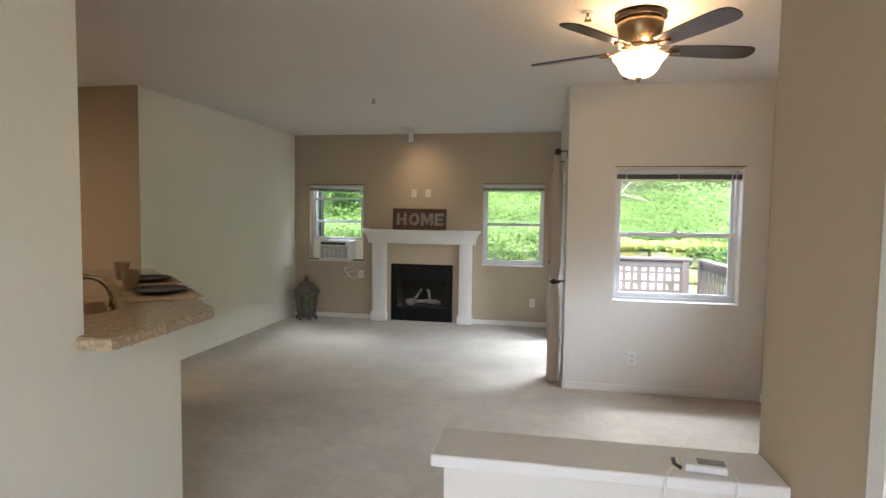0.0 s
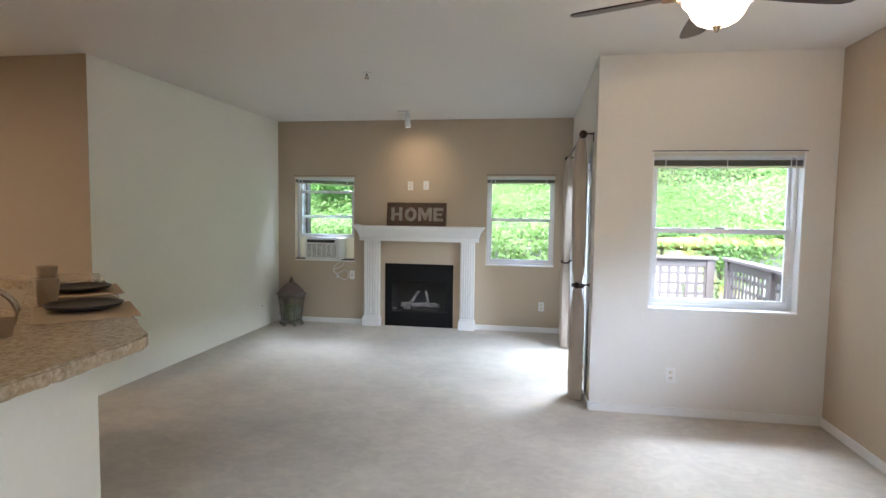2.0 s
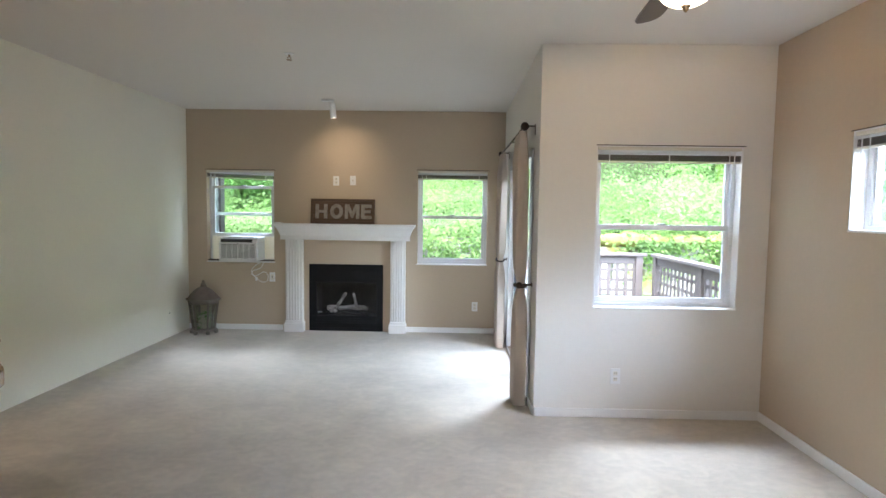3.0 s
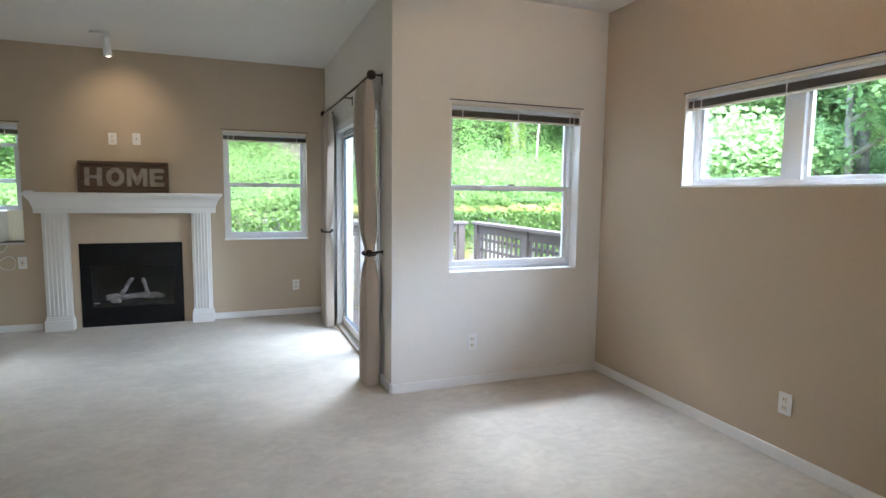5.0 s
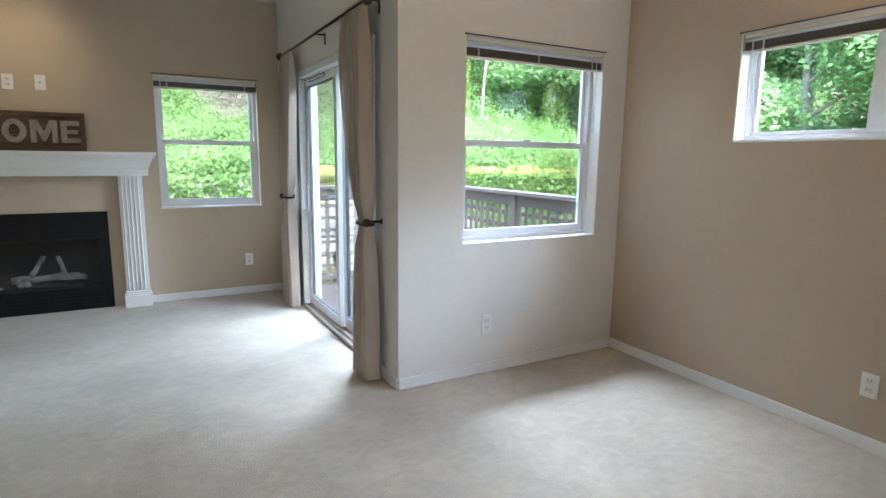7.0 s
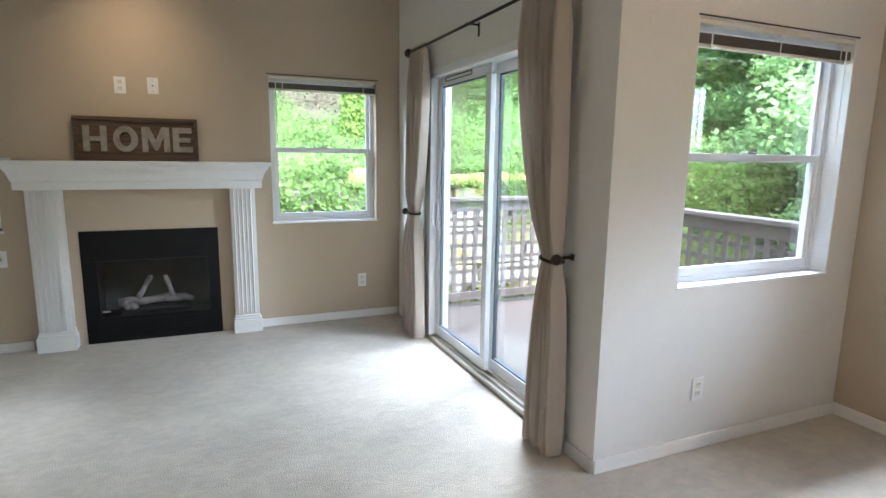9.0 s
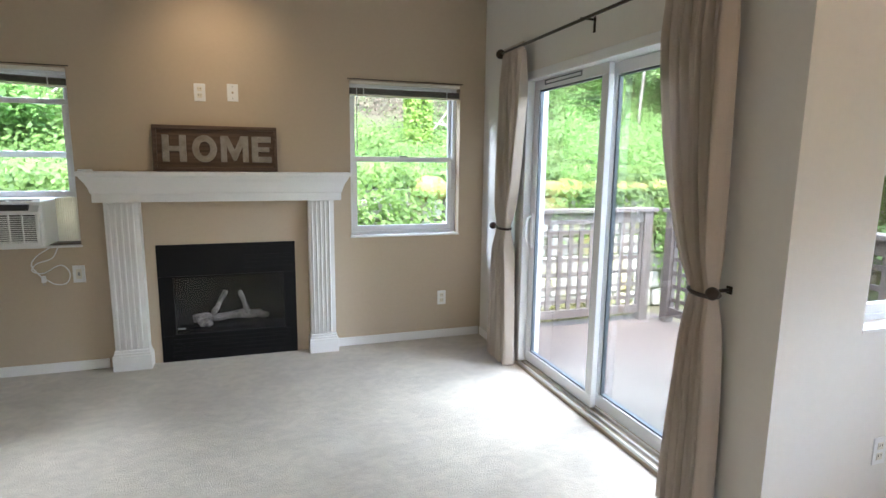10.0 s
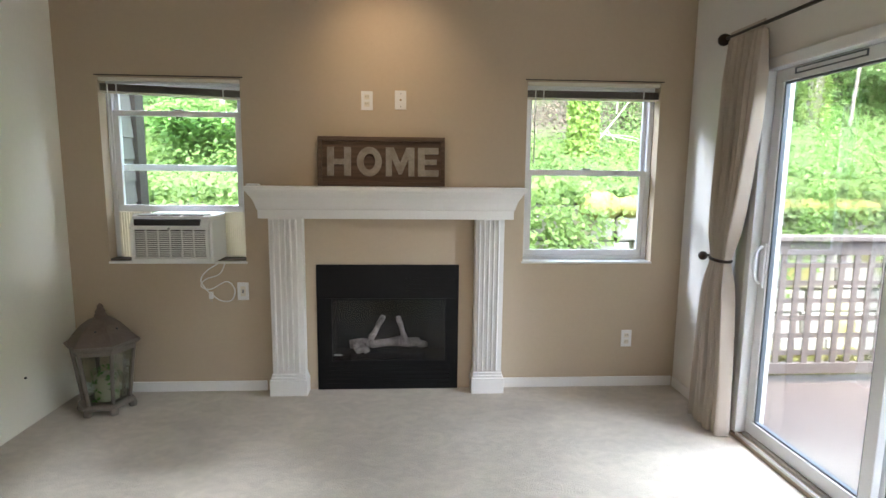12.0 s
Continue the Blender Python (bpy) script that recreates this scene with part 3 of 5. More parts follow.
window("window_1", "y", Y_FIRE, WIN_FL, "white vinyl window with raised lower sash", rail=1.459, raised=(1.178, 1.815), reveal=M_TAN)
window("window_2", "y", Y_FIRE, WIN_FR, "white vinyl single-hung window beside the fireplace", rail=1.453, reveal=M_TAN)
window("window_3", "y", Y_JOG, WIN_JOG, "white vinyl single-hung window facing the deck", rail=1.432)
window("window_4", "x", X_RIGHT, WIN_HIGH, "wide white vinyl two-pane high window", kind="slide")
blind("y", Y_FIRE, WIN_FL, 0.095, -1, sag=0.03)
blind("y", Y_FIRE, WIN_FR, 0.11, -1)
blind("y", Y_JOG, WIN_JOG, 0.115, 1)
blind("x", X_RIGHT, WIN_HIGH, 0.10, 1)


# ---- sliding door ----
def sliding_door():
    y0, y1, z0, z1 = DOOR
    m = mapper("x", X_SLIDE)
    d = thing("door_1", (X_SLIDE + 0.08, y0, 0), "white vinyl sliding patio door, closed", "door", kind="structure")
    part("door_frame", boxes(m(y0, y1, -0.012, 0.15, z1 - 0.055, z1), m(y0, y0 + 0.045, -0.012, 0.15, 0.03, z1 - 0.055),
                             m(y1 - 0.045, y1, -0.012, 0.15, 0.03, z1 - 0.055), bevel=0.004), M_VINYL, d)
    part("threshold", boxes(m(y0, y1, -0.016, 0.15, 0.0, 0.022), bevel=0.003), M_THRESH, d, "brown metal threshold")
    for a, b in ((-0.014, -0.002), (0.03, 0.042), (0.078, 0.09)):
        part("track", boxes(m(y0 + 0.05, y1 - 0.05, a, b, 0.022, 0.038)), M_TRACK, d, "silver track rail")
    mid = 6.47
    for name, a, b, dd, lab in (("sliding_panel", mid - 0.03, y1 - 0.047, 0.042, "sliding glass panel"), ("fixed_panel", y0 + 0.047, mid + 0.03, 0.095, "fixed glass panel")):
        s = part(name, boxes(*ring_boxes(m, a, b, dd, dd + 0.036, 0.04, z1 - 0.058, 0.062, 0.075), bevel=0.004), M_VINYL, d, lab)
        part("gasket", boxes(*ring_boxes(m, a + 0.062, b - 0.062, dd + 0.008, dd + 0.03, 0.115, z1 - 0.12, 0.010)), M_GASKET, s, "dark glazing gasket")
        pane(m, a + 0.07, b - 0.07, dd + 0.018, 0.124, z1 - 0.128, s)
    part("vent", boxes(m(6.70, 7.13, 0.0365, 0.0418, z1 - 0.096, z1 - 0.09), m(6.70, 7.13, 0.0365, 0.0418, z1 - 0.072, z1 - 0.066),
                       m(6.70, 6.706, 0.0365, 0.0418, z1 - 0.09, z1 - 0.072), m(7.124, 7.13, 0.0365, 0.0418, z1 - 0.09, z1 - 0.072)), M_GASKET, d, "slim grey trickle vent")
    bm = boxes(m(7.222, 7.262, 0.030, 0.0415, 0.86, 1.10), bevel=0.004)
    tube(bm, smooth_line([(X_SLIDE + 0.032, 7.242, 1.08), (X_SLIDE + 0.0, 7.242, 1.05), (X_SLIDE - 0.006, 7.242, 0.98), (X_SLIDE + 0.0, 7.242, 0.91), (X_SLIDE + 0.032, 7.242, 0.88)]), 0.008)
    part("door_handle", bm, M_VINYL, d, "white pull handle")
    return d


sliding_door()


# ---- curtains ----
def curtain(y_a, y_b, tie_y, tie_w, bot_a, bot_b, tie_z, phase):
    """A gathered panel held in by a tie-back; widths change down its height."""
    top, bot = 2.165, 0.012
    t = thing("curtain", (0.25, (y_a + y_b) / 2, bot), "cream linen curtain gathered by a dark tie-back", "curtain", "curtains at the sliding door")
    nu, nv, folds = 110, 60, 9
    bm = bmesh.new()
    grid = []
    for j in range(nv + 1):
        z = top + (bot - top) * j / nv
        if z > tie_z:
            k = (top - z) / (top - tie_z)
            s = k ** 2.2
            c, w = (1 - s) * (y_a + y_b) / 2 + s * tie_y, (1 - s) * (y_b - y_a) + s * tie_w
        else:
            k = (tie_z - z) / (tie_z - bot)
            s = 1 - (1 - k) ** 1.9
            c, w = (1 - s) * tie_y + s * (bot_a + bot_b) / 2, (1 - s) * tie_w + s * (bot_b - bot_a)
        near = math.exp(-((z - tie_z) / 0.10) ** 2)
        amp = 0.04 * (1 - 0.45 * near)
        row = []
        for i in range(nu + 1):
            u = i / nu
            f = math.sin(2 * math.pi * folds * u + phase + 0.5 * math.sin(3 * u + z)) + 0.35 * math.sin(2 * math.pi * folds * 2.3 * u + 1.3 * z)
            drift = 0.006 * noise.noise(Vector((u * 5, z * 2.0, phase)))
            row.append(bm.verts.new((0.245 + amp * f * (0.55 + 0.45 * min(1, j / 6)) + drift, c + w * (u - 0.5) + 0.008 * math.cos(2 * math.pi * folds * u + phase), z)))
        grid.append(row)
    for j in range(nv):
        for i in range(nu):
            bm.faces.new((grid[j][i], grid[j][i + 1], grid[j + 1][i + 1], grid[j + 1][i]))
    cloth = part("panel", bm, M_CURTAIN, t, "", True)
    bm = bmesh.new()
    box(bm, 0.24, 0.254, y_a, y_b, 2.165, 2.212, bevel=0.005)
    part("rod_pocket", bm, M_CURTAIN, t)
    bm = bmesh.new()
    n = 24
    pts = [(0.245 + 0.047 * math.cos(2 * math.pi * k / n), tie_y + (tie_w / 2 + 0.012) * math.sin(2 * math.pi * k / n), tie_z + 0.006 * math.sin(2 * math.pi * k / n)) for k in range(n + 1)]
    tube(bm, pts, 0.009, 6)
    part("tie_band", bm, M_BRONZE, t, "dark bronze tie-back band", True)
    return t


def holdback(y, z, sign):
    h = thing("curtain_holdback", (X_SLIDE, y, z), "dark bronze curtain holdback with round knob", "holdback", "curtain holdbacks")
    bm = bmesh.new()
    tube(bm, smooth_line([(X_SLIDE - 0.002, y, z), (X_SLIDE - 0.04, y, z), (X_SLIDE - 0.075, y - 0.008 * sign, z), (X_SLIDE - 0.098, y - 0.015 * sign, z - 0.003)]), 0.008, 8)
    part("arm", bm, M_BRONZE, h, "", True)
    bm = bmesh.new()
    bmesh.ops.create_icosphere(bm, subdivisions=2, radius=0.027, matrix=Matrix.Translation((X_SLIDE - 0.105, y - 0.018 * sign, z - 0.004)))
    part("knob", bm, M_BRONZE, h, "", True)
    bm = bmesh.new()
    box(bm, X_SLIDE - 0.008, X_SLIDE - 0.001, y - 0.014, y + 0.014, z - 0.016, z + 0.016, bevel=0.003)
    part("plate", bm, M_BRONZE, h)


curtain(5.50, 5.83, 5.53, 0.105, 5.425, 5.665, 0.955, 0.4)
curtain(7.20, 7.49, 7.42, 0.12, 7.27, 7.57, 0.985, 1.7)
holdback(5.49, 0.966, 1)
holdback(7.56, 0.985, -1)


def curtain_rod():
    r = thing("curtain_rod", (0.245, 6.5, 2.19), "dark bronze curtain rod with ball finials", "curtain rod")
    bm = bmesh.new()
    tube(bm, [(0.245, 5.49, 2.19), (0.245, 6.5, 2.19), (0.245, 7.53, 2.19)], 0.009, 10)
    part("rod", bm, M_BRONZE, r, "", True)
    for y in (5.465, 7.555):
        bm = bmesh.new()
        bmesh.ops.create_uvsphere(bm, u_segments=18, v_segments=12, radius=0.033, matrix=Matrix.Translation((0.245, y, 2.19)))
        part("finial", bm, M_BRONZE, r, "", True)
    for y in (5.51, 6.53, 7.51):
        b = bmesh.new()
        tube(b, [(X_SLIDE, y, 2.20), (0.245, y, 2.20), (0.245, y, 2.182)], 0.006, 6)
        box(b, X_SLIDE - 0.006, X_SLIDE - 0.001, y - 0.008, y + 0.008, 2.135, 2.215)
        part("bracket", b, M_BRONZE, r)


curtain_rod()


# ---- fireplace ----
def fireplace():
    f = thing("fireplace", (-1.66, Y_FIRE, 0), "black gas fireplace insert with glass front set in the wall", "fireplace")
    x0, x1, z1 = -2.096, -1.165, 0.848
    y = Y_FIRE - 0.012
    gx0, gx1, gz0, gz1 = -2.008, -1.243, 0.19, 0.622
    part("surround", boxes((x0, x1, y, y + 0.01, gz1, z1), (x0, x1, y, y + 0.01, 0.0, gz0), (x0, gx0, y, y + 0.01, gz0, gz1), (gx1, x1, y, y + 0.01, gz0, gz1), bevel=0.002), M_BLACK, f)
    for i in range(4):
        z = 0.665 + i * 0.028
        part("louvre", boxes((-1.52, gx1 + 0.05, y - 0.006, y - 0.001, z, z + 0.012), bevel=0.002), M_BLACK, f)
    for i in range(5):
        z = 0.03 + i * 0.03
        part("louvre", boxes((gx0 - 0.02, gx1 + 0.02, y - 0.007, y - 0.001, z, z + 0.015), bevel=0.002), M_BLACK, f)
    b0, b1, d1 = gx0 - 0.04, gx1 + 0.04, Y_FIRE + 0.42
    part("firebox", boxes((b0, b0 + 0.02, y + 0.012, d1, 0.12, 0.7), (b1 - 0.02, b1, y + 0.012, d1, 0.12, 0.7), (b0 + 0.02, b1 - 0.02, d1 - 0.02, d1, 0.12, 0.7),
                          (b0 + 0.02, b1 - 0.02, y + 0.012, d1 - 0.02, 0.12, 0.15), (b0 + 0.02, b1 - 0.02, y + 0.012, d1 - 0.02, 0.68, 0.7)), M_SOOT, f)
    part("glass_frame", boxes((gx0, gx1, y - 0.004, y + 0.006, gz1 - 0.01, gz1), (gx0, gx1, y - 0.004, y + 0.006, gz0, gz0 + 0.01),
                              (gx0, gx0 + 0.01, y - 0.004, y + 0.006, gz0 + 0.01, gz1 - 0.01), (gx1 - 0.01, gx1, y - 0.004, y + 0.006, gz0 + 0.01, gz1 - 0.01)), M_BLACK, f)
    g = part("glass_door", boxes((gx0 + 0.01, gx1 - 0.01, y + 0.001, y + 0.005, gz0 + 0.01, gz1 - 0.01)), M_FIRE_GLASS, f, "smoked glass pane")
    g.visible_shadow = False

    def log(p, q, r):
        bm = bmesh.new()
        p, q = Vector(p), Vector(q)
        pts = [p.lerp(q, k / 6) + Vector((0, 0, 0.008 * math.sin(k * 2.1))) for k in range(7)]
        tube(bm, pts, [r * (1 + 0.15 * math.sin(k * 1.7)) for k in range(7)], 9)
        part("log", bm, M_LOG, f, "pale grey ceramic log", True)
    log((-1.90, 8.17, 0.27), (-1.42, 8.22, 0.275), 0.03)
    log((-1.86, 8.12, 0.25), (-1.77, 8.13, 0.256), 0.032)
    log((-1.76, 8.14, 0.30), (-1.67, 8.22, 0.46), 0.02)
    log((-1.515, 8.13, 0.30), (-1.57, 8.23, 0.45), 0.018)
    log((-1.59, 8.24, 0.28), (-1.37, 8.16, 0.27), 0.024)
    part("burner", boxes((-1.89, -1.39, 8.13, 8.32, 0.151, 0.215), bevel=0.01), M_SOOT, f)
    part("badge", boxes((-1.985, -1.935, y - 0.007, y - 0.0045, 0.236, 0.248)), M_GREY_PLASTIC, f, "small silver maker plate")
    return f


fireplace()


def mantelpiece():
    w = thing("mantelpiece", (-1.66, Y_FIRE, 0), "white painted wood mantelpiece with fluted pilasters", "mantelpiece")
    face = 7.955
    for a, b in ((-2.372, -2.165), (-1.066, -0.882)):
        p = part("pilaster", boxes((a, b, face + 0.006, Y_FIRE - 0.001, 0.14, 1.155)), M_TRIM, w)
        n = 5
        step = (b - a - 0.03) / n
        for i in range(n):
            u = a + 0.015 + i * step
            part("flute", boxes((u + 0.002, u + step - 0.016, face - 0.012, face + 0.007, 0.15, 1.15), bevel=0.005), M_TRIM, p)
        part("plinth", boxes((a - 0.016, b + 0.016, face - 0.026, Y_FIRE - 0.001, 0.0, 0.105), (a - 0.009, b + 0.009, face - 0.017, Y_FIRE - 0.001, 0.105, 0.122),
                             (a - 0.004, b + 0.004, face - 0.010, Y_FIRE - 0.001, 0.122, 0.14), bevel=0.003), M_TRIM, w)
    cx = -1.628
    bm = bmesh.new()
    hw = 0.797
    prof = [(0.0, 1.155, 0.0), (0.0, 1.21, 0.0), (0.006, 1.215, 0.006), (0.010, 1.23, 0.010), (0.016, 1.255, 0.017), (0.026, 1.285, 0.032), (0.04, 1.31, 0.05), (0.045, 1.324, 0.056)]
    loops = []
    for o, z, e in prof:
        yf = 7.925 - o
        loops.append([(cx - hw - e, Y_FIRE - 0.001, z), (cx - hw - e, yf, z), (cx + hw + e, yf, z), (cx + hw + e, Y_FIRE - 0.001, z)])
    rings(bm, loops)
    part("frieze", bm, M_TRIM, w, "white crown-moulded frieze")
    part("shelf", boxes((cx - hw - 0.07, cx + hw + 0.07, 7.862, Y_FIRE - 0.001, 1.325, 1.355), bevel=0.005), M_TRIM, w)


mantelpiece()


# ---- sign on the mantel ----
def home_sign():
    x0, x1, h = -2.064, -1.268, 0.308
    s = thing("home_sign", ((x0 + x1) / 2, 7.97, 1.355), "dark wood sign with pale metal letters, leaning on the wall", "sign")
    lean = Matrix.Translation((0, 8.0, 1.356)) @ Matrix.Rotation(radians(-5.5), 4, "X") @ Matrix.Translation((0, -8.0, -1.356))
    z0 = 1.356

    def tilt(bm):
        bmesh.ops.transform(bm, matrix=lean, verts=bm.verts)
        return bm
    part("back_board", tilt(boxes((x0 + 0.02, x1 - 0.02, 7.992, 8.004, z0 + 0.02, z0 + h - 0.02))), M_SIGN, s, "brown stained board")
    for a in ((x0, x1, 7.972, 8.006, z0, z0 + 0.026), (x0, x1, 7.972, 8.006, z0 + h - 0.026, z0 + h),
              (x0, x0 + 0.026, 7.972, 8.006, z0 + 0.026, z0 + h - 0.026), (x1 - 0.026, x1, 7.972, 8.006, z0 + 0.026, z0 + h - 0.026)):
        part("frame_rail", tilt(boxes(a, bevel=0.003)), M_SIGN, s, "dark wood frame")
    lh, st = 0.179, 0.042

    def bars(*rs):
        return boxes(*[(a, b, 7.978, 7.991, z0 + 0.064 + p, z0 + 0.064 + q) for a, b, p, q in rs], bevel=0.0015)

    def letter_h(u):
        return bars((u, u + st, 0, lh), (u + 0.106, u + 0.148, 0, lh), (u + st, u + 0.106, lh / 2 - 0.018, lh / 2 + 0.016))

    def letter_e(u):
        return bars((u, u + st, 0, lh), (u + st, u + 0.13, 0, 0.04), (u + st, u + 0.118, lh / 2 - 0.016, lh / 2 + 0.016), (u + st, u + 0.13, lh - 0.04, lh))

    def letter_o(u):
        b = bmesh.new()
        n, c, m = 32, u + 0.078, z0 + 0.064 + lh / 2
        ell = lambda y, rx, rz: [b.verts.new((c + rx * math.cos(6.28319 * k / n), y, m + rz * math.sin(6.28319 * k / n))) for k in range(n)]
        lo, li, ho, hi = ell(7.978, 0.078, 0.092), ell(7.978, 0.036, 0.05), ell(7.991, 0.078, 0.092), ell(7.991, 0.036, 0.05)
        for k in range(n):
            q = (k + 1) % n
            for a1, a2 in ((lo, li), (li, hi), (hi, ho), (ho, lo)):
                b.faces.new((a1[k], a1[q], a2[q], a2[k]))
        return b

    def letter_m(u):
        pts = [(0, 0), (0, lh), (0.05, lh), (0.09, 0.085), (0.13, lh), (0.18, lh), (0.18, 0), (0.142, 0), (0.142, 0.11), (0.1, 0.012), (0.08, 0.012), (0.038, 0.11), (0.038, 0)]
        b = bmesh.new()
        rings(b, [[(u + p, y, z0 + 0.064 + q) for p, q in pts] for y in (7.978, 7.991)])
        return b
    for ch, make, u in (("H", letter_h, 0.058), ("O", letter_o, 0.243), ("M", letter_m, 0.424), ("E", letter_e, 0.626)):
        part("letter", tilt(make(x0 + u)), M_LETTER, s, "pale weathered metal letter " + ch)


home_sign()
solid("door_stop_cap", boxes((-2.48, -2.405, 7.885, 7.935, 1.3555, 1.369), bevel=0.005), M_PLASTIC, "small flat white plastic cover on the mantel", "cover")


# ---- window air conditioner ----
def air_conditioner():
    x0, x1, z0, z1, y0 = -3.157, -2.688, 0.882, 1.184, 7.85
    a = thing("air_conditioner", ((x0 + x1) / 2, 8.05, z0), "white window air conditioner with slatted grille", "air conditioner")
    bm = bmesh.new()
    box(bm, x0, x1, y0 + 0.03, 8.5, z0, z1 - 0.012, bevel=0.012)
    part("body", bm, M_PLASTIC, a)
    fx0, fx1 = x0 - 0.002, x1 - 0.012
    part("front_frame", boxes((fx0, fx1, y0, y0 + 0.032, z1 - 0.095, z1 - 0.074), (fx0, fx1, y0, y0 + 0.032, z0 + 0.002, z0 + 0.035),
                              (fx0, fx0 + 0.02, y0, y0 + 0.032, z0 + 0.035, z1 - 0.095), (fx1 - 0.02, fx1, y0, y0 + 0.032, z0 + 0.035, z1 - 0.095), bevel=0.004), M_PLASTIC, a)
    part("filter", boxes((fx0 + 0.02, fx1 - 0.02, y0 + 0.02, y0 + 0.029, z0 + 0.035, z1 - 0.095)), M_DARK_PLASTIC, a, "grey filter behind the grille")
    n = 13
    for i in range(n):
        z = z0 + 0.038 + i * (z1 - z0 - 0.136) / n
        part("grille_slat", boxes((fx0 + 0.02, fx1 - 0.02, y0 + 0.004, y0 + 0.018, z, z + 0.0068)), M_PLASTIC, a)
    for i in range(1, 6):
        u = fx0 + 0.02 + i * (fx1 - fx0 - 0.04) / 6
        part("grille_rib", boxes((u - 0.003, u + 0.003, y0 + 0.002, y0 + 0.014, z0 + 0.035, z1 - 0.095)), M_PLASTIC, a)
    bm = bmesh.new()
    rings(bm, [[(fx0, y0, z1 - 0.074), (fx0, y0 + 0.06, z1), (fx0, y0 + 0.06, z1 - 0.074)], [(fx1, y0, z1 - 0.074), (fx1, y0 + 0.06, z1), (fx1, y0 + 0.06, z1 - 0.074)]])
    part("control_hood", bm, M_PLASTIC, a)
    bm = bmesh.new()
    box(bm, fx0 + 0.025, fx1 - 0.05, y0 + 0.004, y0 + 0.030, z1 - 0.070, z1 - 0.030, bevel=0.002)
    part("display", bm, M_DARK_PLASTIC, a, "black control strip")
    part("outlet_vents", boxes(*[(fx0 + 0.03 + i * 0.135, fx0 + 0.15 + i * 0.135, y0 + 0.04, y0 + 0.07, z1 - 0.022 + 0.0, z1 - 0.006) for i in range(3)], bevel=0.003), M_GREY_PLASTIC, a)
    part("emblem", boxes(((fx0 + fx1) / 2 - 0.008, (fx0 + fx1) / 2 + 0.008, y0 - 0.002, y0 + 0.001, z1 - 0.092, z1 - 0.08)), M_GREY_PLASTIC, a)
    for u0, u1 in ((WIN_FL[0] + 0.04, x0), (x1, WIN_FL[1] - 0.006)):
        p = part("side_panel", boxes((u0, u1, 8.135, 8.15, 0.872, 1.177)), M_ACCORDION, a, "ivory accordion side panel")
        k = 12
        for i in range(k):
            u = u0 + (i + 0.05) * (u1 - u0) / k
            part("pleat", boxes((u, u + (u1 - u0) / k * 0.88, 8.126, 8.136, 0.874, 1.175), bevel=0.002), M_ACCORDION, p)
    part("mounting_rail", boxes((WIN_FL[0] + 0.01, WIN_FL[1] - 0.01, 8.05, 8.135, 0.870, 0.884)), M_BLIND, a, "brown mounting rail")


air_conditioner()


def power_cord():
    c = thing("power_cord", (-2.73, 8.0, 0.62), "white power cord looped under the air conditioner", "cord")
    bm = bmesh.new()
    tube(bm, smooth_line([(-2.665, 8.02, 0.860), (-2.705, 8.025, 0.788), (-2.795, 8.03, 0.753), (-2.825, 8.03, 0.708), (-2.765, 8.03, 0.688), (-2.665, 8.03, 0.738), (-2.615, 8.03, 0.688),
                          (-2.635, 8.03, 0.618), (-2.705, 8.03, 0.613), (-2.775, 8.03, 0.668)]), 0.004, 6)
    tube(bm, smooth_line([(-2.705, 8.02, 0.860), (-2.785, 8.028, 0.808), (-2.825, 8.03, 0.748), (-2.795, 8.03, 0.688), (-2.765, 8.03, 0.653)]), 0.004, 6)
    part("cable", bm, M_PLASTIC, c, "", True)
    bm = bmesh.new()
    box(bm, -2.777, -2.753, 8.02, 8.042, 0.625, 0.67, bevel=0.004)
    part("plug", bm, M_PLASTIC, c)
    part("prong", boxes((-2.771, -2.768, 8.028, 8.034, 0.607, 0.625), (-2.762, -2.759, 8.028, 8.034, 0.607, 0.625)), M_STEEL, c)


power_cord()


